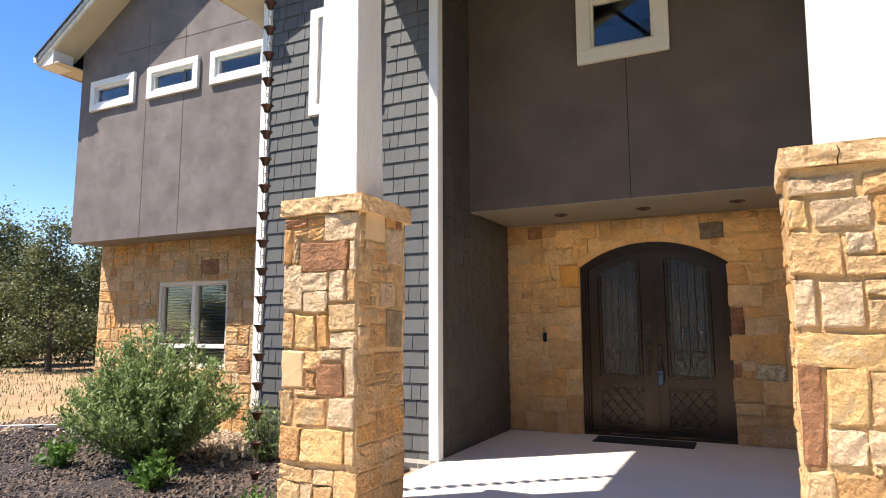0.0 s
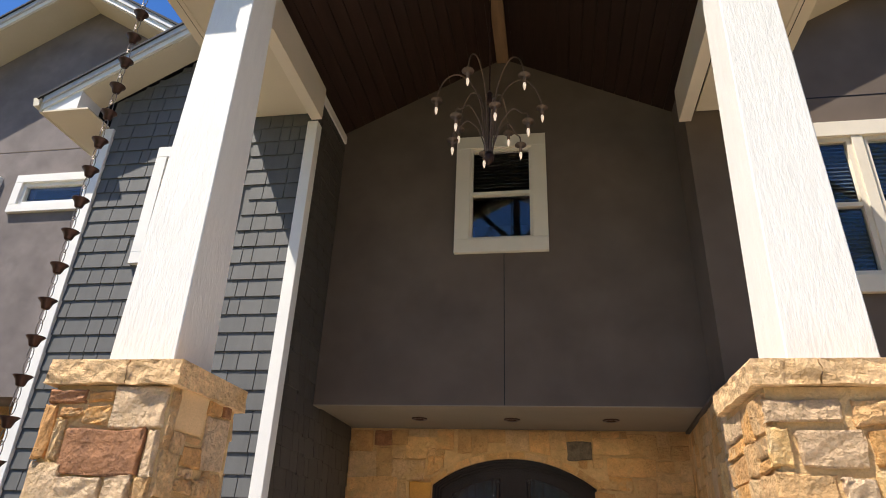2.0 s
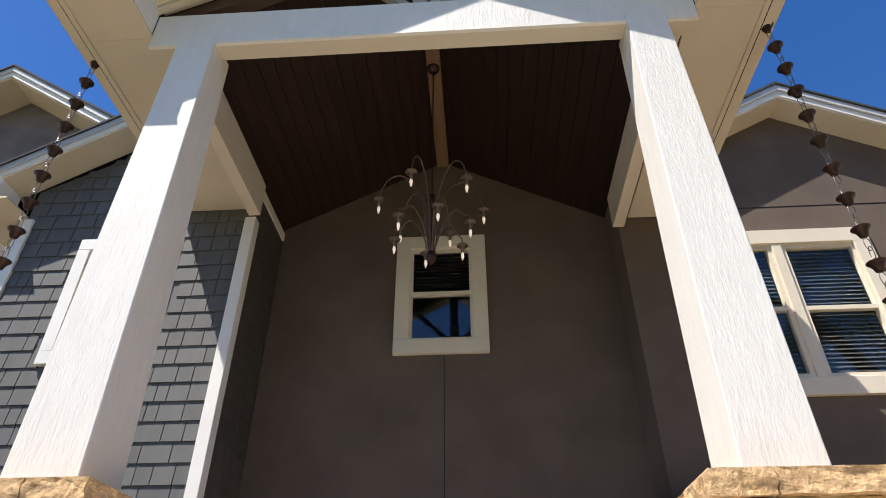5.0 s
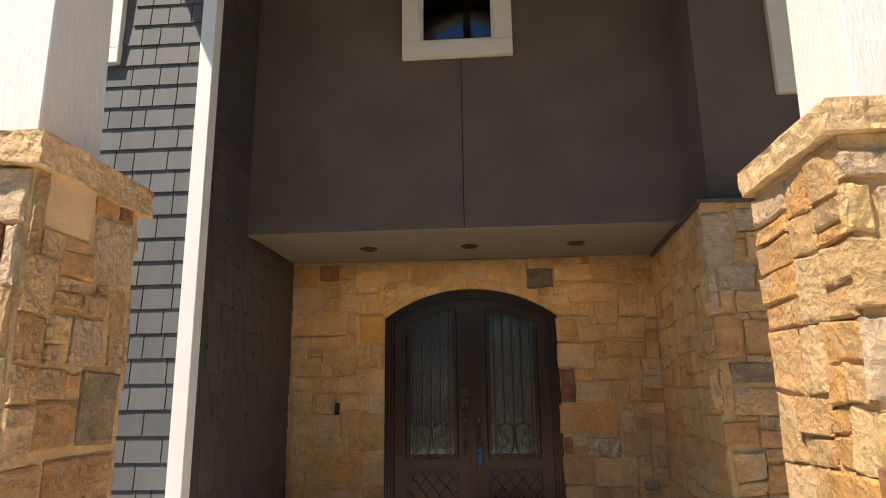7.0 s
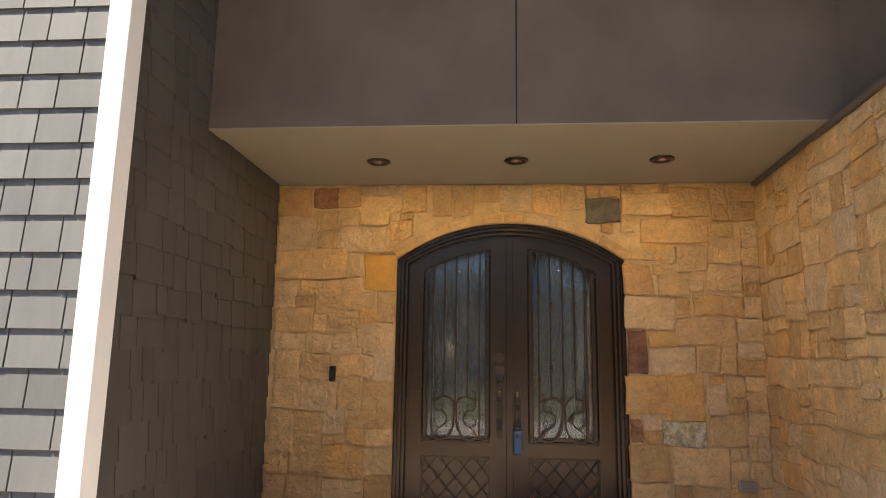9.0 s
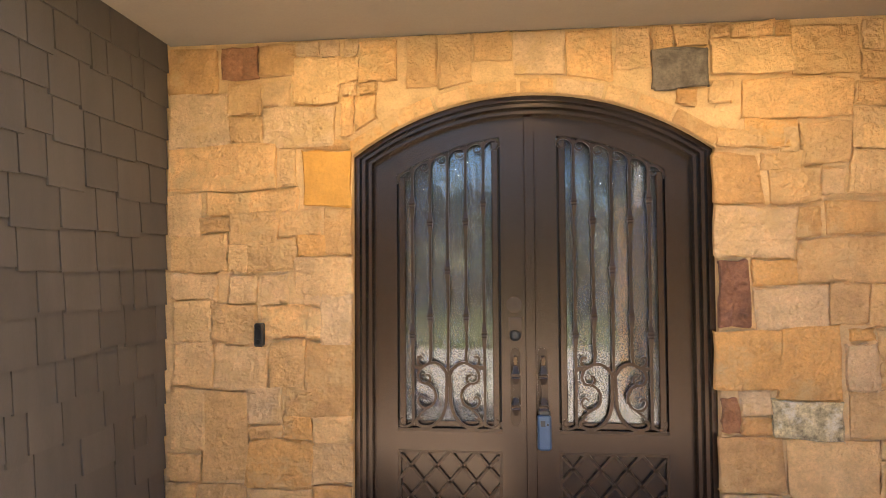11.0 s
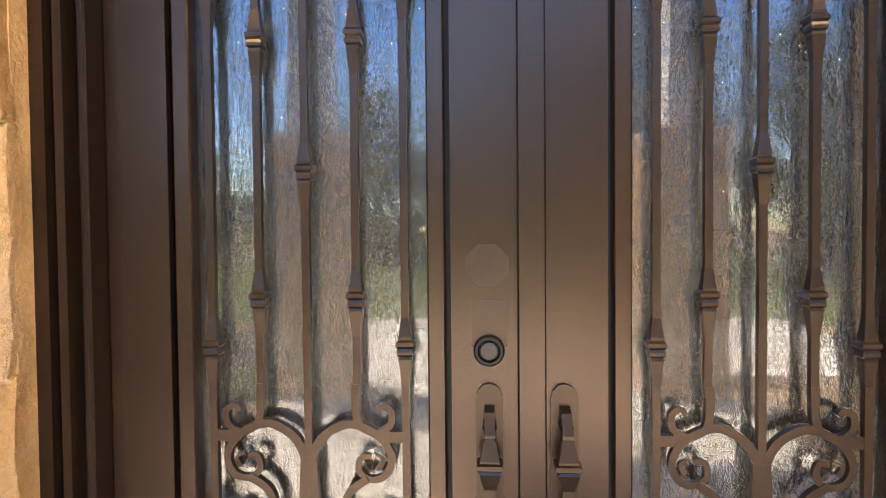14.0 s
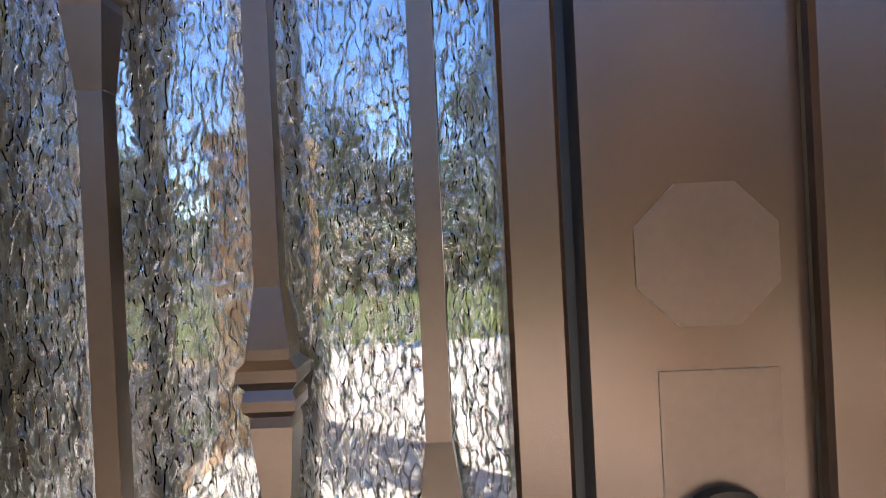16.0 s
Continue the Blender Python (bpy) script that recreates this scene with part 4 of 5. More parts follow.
def leaf(sx):
    """One door leaf; sx is -1 for the west one, 1 for the east one."""
    door = part("leaf", bmesh.new(), M_BRONZE, jamb)
    m = lambda u: DX + sx * u
    bm = bmesh.new()
    y0, y1 = DY, DY + 0.06
    gi, go, edge, inner, gz = 0.15, 0.712, 0.838, 0.022, 0.735
    top = lambda u: arch(u, 0, 9, ITOP)
    n = 12
    # stiles, rails, and the curved head
    for a, b, c, d in ((inner, gi, 0.02, gz), (go, edge, 0.02, gz), (gi, go, 0.02, 0.13), (gi, go, 0.635, gz)):
        box(bm, m(a), m(b), y0, y1, c, d)
    for a, b, low in ((inner, gi, None), (gi, go, GTOP), (go, edge, None)):
        for i in range(n):
            p, q = m(a + (b - a) * i / n), m(a + (b - a) * (i + 1) / n)
            l0, l1 = (GTOP(p), GTOP(q)) if low else (gz, gz)
            prism(bm, [(p, l0), (q, l1), (q, top(q)), (p, top(p))], lambda u, v, e: (u, (y0, y1)[e], v))
    bmesh.ops.remove_doubles(bm, verts=bm.verts[:], dist=1e-5)
    bm.to_mesh(door.data)
    bm.free()
    # glass, its inner border, the lower panel
    bm = bmesh.new()
    pts = grow(GTOP, m(gi + 0.0), m(go), gz)
    prism(bm, pts, lambda u, v, e: (u, (DY + 0.040, DY + 0.048)[e], v))
    pane = part("glass_pane", bm, M_RAIN, door, "rippled rain glass")
    pane.visible_shadow = False
    for a, b, c in ((gi, gi + 0.011, gi + 0.046), (go, go - 0.011, go - 0.046)):
        z1 = min(GTOP(m(b)), GTOP(m(c))) - 0.02
        part("glass_stop", boxed(m(b), m(c), DY + 0.001, DY + 0.04, gz, z1, bevel=0.003), M_BRONZE, door)
        # black strip laid in the groove, its colour standing for the groove's shade
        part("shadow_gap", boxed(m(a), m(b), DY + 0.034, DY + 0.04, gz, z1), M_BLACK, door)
    part("glass_stop", boxed(m(gi), m(go), DY + 0.025, DY + 0.039, gz, gz + 0.05), M_BRONZE, door)
    panel = part("kick_panel", boxed(m(gi), m(go), DY + 0.034, DY + 0.055, 0.13, 0.635), M_BRONZE, door)
    bm = bmesh.new()
    pitch = 0.141
    for i in range(-4, 9):
        for s in (-1, 1):
            x0 = gi + i * pitch
            seg = []
            for k in range(60):
                v = 0.14 + k * 0.49 / 59
                u = x0 + s * (v - 0.135) * 0.86
                if gi + 0.012 < u < go - 0.012:
                    seg.append((m(u), DY + 0.022, v))
            if len(seg) > 4:
                sweep(bm, [seg[0], seg[-1]], 0.015, 0.022)
    part("lattice", bm, M_BRONZE_RUB, panel)
    bm = bmesh.new()
    for a, b, c, d in ((gi, go, 0.13, 0.144), (gi, go, 0.621, 0.635), (gi, gi + 0.014, 0.144, 0.621), (go - 0.014, go, 0.144, 0.621)):
        box(bm, m(a), m(b), DY + 0.004, DY + 0.034, c, d)
    part("panel_edge", bm, M_BRONZE_RUB, panel)
    # bars with knuckles; u runs from the outer edge inwards
    gx0 = lambda u: m(go - u)
    yb = DY + 0.006

    def knuckle(u, z):
        b = bmesh.new()
        x = gx0(u)
        lathe(b, [(r * 1.414, h) for r, h in ((0.0078, 0.060), (0.0125, 0.024), (0.0125, 0.018), (0.0175, 0.013), (0.0175, 0.006), (0.0135, 0.001), (0.0155, -0.005), (0.0155, -0.011), (0.0115, -0.015), (0.0125, -0.021), (0.0078, -0.070))], (x, yb, z), 4, turn=math.pi / 4)
        part("knuckle", b, M_BRONZE_RUB, door)

    for u, low, marks in ((0.085, gz + 0.03, (1.955, 1.25)), (0.182, 1.16, (1.855, 1.345)), (0.277, 1.03, (1.595,)), (0.376, 1.16, (1.855, 1.345)), (0.472, gz + 0.03, (1.955, 1.25))):
        part("bar", boxed(gx0(u) - 0.0075, gx0(u) + 0.0075, yb - 0.0075, yb + 0.0075, low, GTOP(gx0(u)) - 0.01), M_BRONZE_RUB, door)
        for z in marks:
            knuckle(u, z)
    # scrollwork, mirrored about the middle bar
    for k in (-1, 1):
        f = lambda pts: [(gx0(0.277 + k * u), yb, v) for u, v in smooth_line(pts, 5)]
        for pts, w, tp in (
            ([(0.095, 1.18), (0.097, 1.12), (0.108, 1.094), (0.138, 1.083), (0.163, 1.098), (0.166, 1.125), (0.150, 1.136), (0.140, 1.125)], 0.016, 0.7),
            ([(0.006, 1.035), (0.030, 1.075), (0.075, 1.100), (0.115, 1.092), (0.150, 1.068), (0.166, 1.030), (0.152, 0.998), (0.122, 0.990), (0.100, 1.008), (0.105, 1.034), (0.124, 1.035)], 0.018, 0.6),
            ([(0.118, 0.992), (0.082, 0.965), (0.068, 0.920), (0.085, 0.878), (0.125, 0.858), (0.158, 0.874), (0.166, 0.904), (0.148, 0.922), (0.132, 0.908)], 0.016, 0.6),
            ([(0.100, 0.868), (0.125, 0.850), (0.150, 0.830), (0.160, 0.812), (0.148, 0.800), (0.138, 0.812)], 0.012, 0.6),
            ([(0.006, 1.035), (0.010, 0.96), (0.012, 0.89), (0.030, 0.825), (0.070, 0.775), (0.115, 0.758), (0.160, 0.765), (0.175, 0.790), (0.160, 0.806)], 0.019, 0.8),
            ([(0.195, 0.80), (0.197, 0.775), (0.225, 0.760), (0.255, 0.768), (0.265, 0.79), (0.252, 0.808)], 0.014, 0.7),
        ):
            part("scroll", sweep(bmesh.new(), f(pts), w, 0.017, taper=tp), M_BRONZE_RUB, door)
        part("scroll_leaf", sweep(bmesh.new(), f([(0.140, 1.012), (0.148, 1.030), (0.132, 1.040)]), 0.012, 0.012, taper=0.3), M_BRONZE_RUB, door)
        for z in (1.075,):
            part("web", boxed(gx0(0.277 + k * 0.145), gx0(0.277 + k * 0.195), yb - 0.006, yb + 0.006, z - 0.011, z + 0.011), M_BRONZE_RUB, door)
    part("base_bar", boxed(gx0(0.0), gx0(0.562), yb - 0.007, yb + 0.007, gz, gz + 0.016), M_BRONZE_RUB, door)
    # small scrolls that cap the bars
    cuts = (0.0, 0.085, 0.182, 0.277, 0.376, 0.472, 0.562)
    for a, b in zip(cuts, cuts[1:]):
        pts = []
        for i in range(13):
            t = math.pi * i / 12
            u = (a + b) / 2 - (b - a) / 2 * math.cos(t)
            pts.append((gx0(u), yb, GTOP(gx0(u)) - 0.05 + 0.042 * math.sin(t)))
        part("cap_scroll", sweep(bmesh.new(), pts, 0.012, 0.014), M_BRONZE_RUB, door)
        pts = [(gx0(b - 0.012 - 0.02 * (1 - math.cos(q))), yb, GTOP(gx0(b - 0.02)) - 0.05 - 0.016 * math.sin(q)) for q in (0, 0.7, 1.4, 2.1, 2.8, 3.5, 4.2)]
        part("cap_curl", sweep(bmesh.new(), pts, 0.010, 0.012, taper=0.7), M_BRONZE_RUB, door)
    # pull handle
    hx = m(0.077) if sx < 0 else m(0.066)
    plate = [(hx + math.cos(q) * 0.026, 1.155 + max(0, math.sin(q)) * 0.03) for q in (0, 0.5, 1.05, 1.57, 2.09, 2.64, math.pi)] + [(hx - 0.026, 0.80), (hx - 0.013, 0.776), (hx + 0.013, 0.776), (hx + 0.026, 0.80)]
    pl = part("handle_plate", slab_y(plate, DY - 0.009, DY + 0.001), M_BRONZE_RUB, door)
    grip = [(hx, DY - 0.004, 1.135), (hx, DY - 0.035, 1.13), (hx, DY - 0.055, 1.10), (hx, DY - 0.058, 1.04), (hx, DY - 0.058, 0.92), (hx, DY - 0.05, 0.87), (hx, DY - 0.03, 0.845), (hx, DY - 0.004, 0.842)]
    part("handle_grip", sweep(bmesh.new(), grip, 0.019, 0.019, side=(1, 0, 0), sides=4), M_BRONZE_RUB, pl, "rubbed bronze grip")
    for z in (1.045, 0.885):
        b = bmesh.new()
        lathe(b, [(r * 1.414, h) for r, h in ((0.010, 0.050), (0.018, 0.012), (0.018, 0.008), (0.024, 0.005), (0.024, -0.003), (0.018, -0.007), (0.020, -0.012), (0.010, -0.045))], (hx, DY - 0.057, z), 4, turn=math.pi / 4)
        part("handle_collar", b, M_BRONZE_RUB, pl)
    part("thumb_latch", boxed(hx - 0.013, hx + 0.013, DY - 0.045, DY - 0.002, 1.105, 1.116, bevel=0.003), M_BLACK, pl)
    return door


west_leaf, east_leaf = leaf(-1), leaf(1)
part("astragal", boxed(-1.112, -1.058, DY - 0.014, DY - 0.001, 0.03, T - 0.09, bevel=0.003), M_BRONZE, west_leaf)
KX = -1.167
ring = lambda r0, r1, d0, d1: [(r0, d0), (r0, d1), (r1, d1), (r1, d0)]


def spun_y(profile, x, y, z, n=24, turn=0.0):
    bm = bmesh.new()
    lathe(bm, profile, (0, 0, 0), n, turn=turn)
    bmesh.ops.transform(bm, matrix=pose(x, y, z, 90, 0, 0), verts=bm.verts[:])
    return bm


part("deadbolt", spun_y([(0.030, 0.0), (0.030, 0.010), (0.027, 0.014), (0.022, 0.014), (0.020, 0.004)], KX, DY, 1.248), M_BLACK, west_leaf, "black deadbolt ring")
part("lock_core", spun_y([(0.019, 0.0), (0.019, 0.010), (0.016, 0.012)], KX, DY, 1.248), M_PLASTIC, west_leaf, "black lock cylinder")
part("key_slot", boxed(KX - 0.002, KX + 0.002, DY - 0.0135, DY - 0.011, 1.236, 1.252), M_BRONZE_RUB, west_leaf)
part("residue_mark", spun_y([(0.045, 0.0), (0.045, 0.0012)], KX - 0.003, DY, 1.412, 8, math.pi / 8), M_RESIDUE, west_leaf, "pale octagonal mark of a removed plate")

part("residue_mark", boxed(KX - 0.034, KX + 0.036, DY - 0.0009, DY + 0.001, 1.256, 1.345), M_RESIDUE, west_leaf, "pale rectangular mark above the deadbolt")
box_key = thing("lock_box", "blue-grey plastic key lock box hung on the handle", "lock box")
LBX = -1.022
part("body", boxed(LBX - 0.035, LBX + 0.035, DY - 0.085, DY - 0.035, 0.665, 0.845, bevel=0.01), M_BLUE, box_key)
part("collar", boxed(LBX - 0.030, LBX + 0.030, DY - 0.080, DY - 0.040, 0.845, 0.872, bevel=0.005), M_PLASTIC, box_key)
part("shackle", sweep(bmesh.new(), [(LBX + 0.022 * math.cos(q), DY - 0.058, 0.872 + 0.045 * math.sin(q)) for q in [math.pi * i / 10 for i in range(11)]], 0.009, 0.009, sides=8), M_BLACK, box_key)
part("label_plate", boxed(LBX - 0.020, LBX + 0.004, DY - 0.0865, DY - 0.0845, 0.79, 0.82), M_PLASTIC, box_key)
part("button", spun_y([(0.006, 0), (0.006, 0.003)], LBX + 0.016, DY - 0.084, 0.80, 12), M_PLASTIC, box_key)

bell = thing("doorbell", "slim black video doorbell on the stone wall", "doorbell")
part("body", boxed(-2.525, -2.477, 8.43, 8.475, 1.205, 1.328, bevel=0.008), M_PLASTIC, bell)
part("button", spun_y([(0.013, 0), (0.013, 0.003), (0.010, 0.004)], -2.501, 8.43, 1.232), M_BLACK, bell, "round black button")
part("lens", spun_y([(0.009, 0), (0.008, 0.003)], -2.501, 8.43, 1.30), M_GLASS, bell)
outlet = thing("outlet_cover", "grey weatherproof outlet cover low on the stone wall", "outlet")
part("cover", boxed(0.60, 0.73, 8.435, 8.475, 0.46, 0.54, bevel=0.008), M_STEEL, outlet)
part("hinge", boxed(0.605, 0.725, 8.43, 8.436, 0.53, 0.538), M_STEEL, outlet)
mat_ = thing("door_mat", "dark rectangular rubber door mat on the concrete", "mat")
part("pad", boxed(-1.80, -0.62, 8.0, 8.42, 0.0, 0.012, bevel=0.004), M_RUBBER, mat_)
bm = bmesh.new()
for i in range(18):
    box(bm, -1.74 + i * 0.062, -1.715 + i * 0.062, 8.06, 8.36, 0.012, 0.018)
part("ribs", bm, M_RUBBER, mat_)
# unseen hall, added as a near-black box so the door glass backs onto dark
structure(part("wall_hall", boxed(-2.9, 0.7, 8.95, 12.0, -0.05, 2.9), M_DARK), "box coloured near black as an unlit hall behind the door").data.flip_normals()

# recessed lamps
for x in CANS:
    can = thing("recessed_lamp", "small recessed ceiling lamp, lit warm", "lamp", "entry lamps")
    part("trim_ring", lathe(bmesh.new(), [(0.048, 0.002), (0.050, -0.010), (0.082, -0.012), (0.088, -0.006), (0.088, 0.0)], (x, CAN_Y, 2.834), 24, cap=False), M_CUP, can, smooth=True)
    body = part("can", lathe(bmesh.new(), [(0.052, 0.0), (0.046, 0.10), (0.002, 0.104)], (x, CAN_Y, 2.834), 20, cap=False), M_CUP, can, "dark inside of the can", smooth=True)
    part("bulb", lathe(bmesh.new(), [(0.034, 0.07), (0.034, 0.045), (0.026, 0.032), (0.004, 0.026)], (x, CAN_Y, 2.834), 18), M_LAMP, body, "lit bulb", smooth=True)
    ld = bpy.data.lights.new("recessed_glow", "AREA")
    ld.shape, ld.size, ld.energy, ld.color = "DISK", 0.09, 1.3, (1.0, 0.78, 0.50)
    new("recessed_glow", ld).matrix_world = pose(x, CAN_Y, 2.815)

# ---- chandelier ----
chand = thing("chandelier", "wrought iron branching chandelier with candle bulbs", "chandelier")
CX, CY = -1.09, 5.5
part("canopy", lathe(bmesh.new(), [(0.005, -0.06), (0.05, -0.05), (0.065, -0.02), (0.07, 0.0)], (CX, CY, PRIDGE - 0.075), 18), M_CUP, chand, smooth=True)
part("rod", sweep(bmesh.new(), [(CX, CY, 7.05), (CX, CY, 4.62)], 0.014, 0.014, side=(1, 0, 0), sides=8), M_CUP, chand)
part("hub", lathe(bmesh.new(), [(0.008, 0.16), (0.03, 0.12), (0.022, 0.08), (0.038, 0.03), (0.02, 0.0)], (CX, CY, 5.20), 14), M_CUP, chand, smooth=True)
part("finial", lathe(bmesh.new(), [(0.030, 0.12), (0.045, 0.06), (0.030, 0.01), (0.006, -0.02)], (CX, CY, 4.58), 14), M_CUP, chand, smooth=True)


def candle(x, y, z):
    b = lathe(bmesh.new(), [(0.006, 0.045), (0.05, 0.035), (0.054, 0.028), (0.012, 0.022), (0.016, 0.0), (0.014, -0.05)], (x, y, z), 12)
    cup = part("candle_cup", b, M_ARM, chand, smooth=True)
    part("bulb", lathe(bmesh.new(), [(0.010, -0.05), (0.015, -0.075), (0.010, -0.105), (0.002, -0.13)], (x, y, z), 10), M_BULB, cup, "small lit candle bulb", smooth=True)


# two tiers of six drooping arms, turned half a step against each other
for i in range(12):
    a = math.radians(-107 + 30 * i)
    r, top, end = (0.48, 5.52, 5.18) if i % 2 == 0 else (0.36, 5.09, 4.885)
    rise = top - 4.66
    pts = [(0.022, 4.63), (0.030, 4.70), (0.050, 4.66 + rise * 0.30), (0.085 if i % 2 == 0 else 0.10, 4.66 + rise * 0.66), (r * 0.36, top - 0.09), (r * 0.62, top), (r * 0.86, top - 0.075), (r * 0.98, end + 0.11), (r, end + 0.03)]
    arm = [(CX + math.cos(a) * u, CY + math.sin(a) * u, v) for u, v in smooth_line(pts, 5)]
    part("arm", sweep(bmesh.new(), arm, 0.013, 0.013, side=(math.sin(a), -math.cos(a), 0), sides=6), M_ARM, chand, smooth=True)
    candle(CX + math.cos(a) * r, CY + math.sin(a) * r, end)

# ---- rain chains ----
def rain_chain(x, y, z_top, z_low):
    ch = thing("rain_chain", "dark copper cup rain chain hanging from the eave", "rain chain", "rain chains")
    n = int((z_top - z_low) / 0.243)
    cup = None
    for i in range(n):
        z = z_top - 0.05 - i * 0.243
        if cup is None:
            bm = lathe(bmesh.new(), [(0.018, -0.038), (0.025, -0.033), (0.035, 0.0), (0.053, 0.022), (0.057, 0.026), (0.051, 0.026), (0.031, 0.0), (0.016, -0.028)], (0, 0, 0), 14)
            cup = part("cup", bm, M_CUP, ch, smooth=True)
            cup_mesh = cup.data
            bm = bmesh.new()
            for q in (0, 1):
                loop = [((0.020 * math.cos(t)) * (1 - q), (0.020 * math.cos(t)) * q, (-0.085 if q == 0 else -0.155) + 0.050 * math.sin(t)) for t in [2 * math.pi * k / 12 for k in range(13)]]
                sweep(bm, loop, 0.006, 0.006, side=(q, 1 - q, 0.01), sides=5)
            link = part("link", bm, M_STEEL_DARK, ch)
            link_mesh = link.data
        else:
            cup, link = new("cup", cup_mesh), new("link", link_mesh)
            cup.parent = link.parent = ch
        cup.location = (x, y, z)
        link.location = (x, y, z)
    return ch


M_STEEL_DARK = material("weathered_wire", (0.20, 0.17, 0.15), 0.45, 0.8, vary=0.2, scale=20, fine=100, bump=0)
rain_chain(-3.75, 4.20, 5.83, -0.05)
rain_chain(1.60, 4.20, 5.83, -0.05)


# ---- planting ----
def leaf_cloud(centres, rnd, count, spread, size, droop=0.0, thin=0.35):
    verts, faces = [], []
    for _ in range(count):
        c = rnd.choice(centres)
        p = Vector(c[:3]) + Vector((rnd.gauss(0, 1), rnd.gauss(0, 1), rnd.gauss(0, 0.8))) * spread * c[3]
        a = Vector((rnd.uniform(-1, 1), rnd.uniform(-1, 1), rnd.uniform(-0.6, 1) - droop)).normalized()
        b = a.cross(Vector((rnd.uniform(-1, 1), rnd.uniform(-1, 1), rnd.uniform(-1, 1)))).normalized()
        s = size * rnd.uniform(0.6, 1.3)
        k = len(verts)
        verts += [tuple(p), tuple(p + a * s * 0.5 + b * s * thin), tuple(p + a * s), tuple(p + a * s * 0.5 - b * s * thin)]
        faces.append((k, k + 1, k + 2, k + 3))
    return verts, faces


def tree(name, label, x, y, height, radius, mat, seed, leaves, size=0.16, trunk=0.16, base=GZ - 0.1, low=0.25, reach=None):
    rnd = random.Random(seed)
    t = thing(name, label, "tree")
    lean = (rnd.uniform(-0.3, 0.3), rnd.uniform(-0.3, 0.3))
    path = [(x + lean[0] * f * f * 2, y + lean[1] * f * f * 2, base + height * 0.8 * f) for f in (0, 0.15, 0.35, 0.6, 1)]
    bm = bmesh.new()
    sweep(bm, path, trunk * 2, trunk * 2, side=(1, 0, 0), taper=0.3, sides=8)
    centres = []
    for i in range(22):
        f = rnd.uniform(low, 1.0)
        a = rnd.uniform(0, 6.28)
        z = base + height * f
        r = radius * math.sin(math.pi * min(1, 0.25 + 0.72 * (f - low) / (1 - low))) * rnd.uniform(0.45, 1.1)
        end = (x + math.cos(a) * r, y + math.sin(a) * r, z)
        start = (x, y, base + height * f * 0.62)
        mid = tuple((s + e) / 2 + rnd.uniform(-0.2, 0.2) for s, e in zip(start, end))
        sweep(bm, [start, mid, end], trunk * 0.6, trunk * 0.6, side=(0.3, 0.2, 1), taper=0.2, sides=5)
        for k in (0.55, 0.8, 1.0, 1.1):
            centres.append((start[0] + (end[0] - start[0]) * k + rnd.uniform(-0.3, 0.3), start[1] + (end[1] - start[1]) * k + rnd.uniform(-0.3, 0.3), start[2] + (end[2] - start[2]) * k + rnd.uniform(-0.2, 0.4), rnd.uniform(0.6, 1.3)))
    part("trunk", bm, M_BARK, t, "grey branching trunk")
    v, f = leaf_cloud(centres, rnd, leaves, radius * 0.16, size)
    raw("crown", v, f, mat, t)
    return t


rnd = random.Random(11)
for i in range(16):
    x, y = -34 + i * 1.45 + rnd.uniform(-1, 1), 14 + (i % 4) * 2.6 + rnd.uniform(-1, 1)
    x = min(x, -13.6 - (i % 3))
    tree("cedar_tree", "bushy dark green cedar on the dry lot edge", x, y, rnd.uniform(4.2, 6.6), rnd.uniform(1.7, 2.5), M_LEAF_CEDAR, 100 + i, 14000, 0.11, 0.12, low=0.06)
for i in range(22):
    x = -30 + i * 2.7 + rnd.uniform(-1.0, 1.0)
    near = x > -1.5
    tree("oak_tree", "broad live oak across the meadow", x, (-12.5 if near else -17) - (i % 3) * 2.5 + rnd.uniform(-1, 1), rnd.uniform(8.5, 10.0) if near else rnd.uniform(5.5, 7.0), rnd.uniform(2.6, 3.6), M_LEAF_OAK, 200 + i, 6000, 0.26, 0.2, low=0.06)

# the oak beside the porch whose bough hangs over the gable
oak = thing("oak_tree", "live oak with a leafy bough hanging near the gable", "tree")
bm = bmesh.new()
sweep(bm, [(7.2, 1.6, GZ - 0.1), (7.0, 1.7, 2.2), (6.6, 1.9, 4.0), (5.9, 2.1, 5.6), (4.9, 2.4, 6.9)], 0.42, 0.42, side=(0, 1, 0), taper=0.35, sides=10)
sweep(bm, [(6.2, 2.0, 5.0), (4.8, 2.6, 6.6), (3.6, 3.2, 6.9), (2.6, 3.1, 6.25), (1.9, 3.0, 5.65), (1.45, 3.0, 5.25)], 0.13, 0.13, side=(0, 1, 0), taper=0.25, sides=6)
sweep(bm, [(3.6, 3.2, 6.9), (2.8, 2.9, 6.6), (2.2, 2.9, 6.4)], 0.06, 0.06, side=(0, 1, 0), taper=0.3, sides=5)
part("trunk", bm, M_BARK, oak)
rnd = random.Random(5)
cs = [(2.30 + rnd.uniform(-0.28, 0.8), 3.2 + rnd.uniform(-0.25, 0.25), 6.15 + rnd.uniform(-0.15, 0.55), rnd.uniform(0.4, 0.8)) for _ in range(34)]
cs += [(5.9 + rnd.uniform(-1.7, 2.4), 1.8 + rnd.uniform(-1.8, 1.2), 7.6 + rnd.uniform(-1.0, 1.4), 1.4) for _ in range(50)]
v, f = leaf_cloud(cs, rnd, 13000, 0.17, 0.075, droop=0.5)
raw("crown", v, f, M_LEAF_OAK, oak)
cs = []
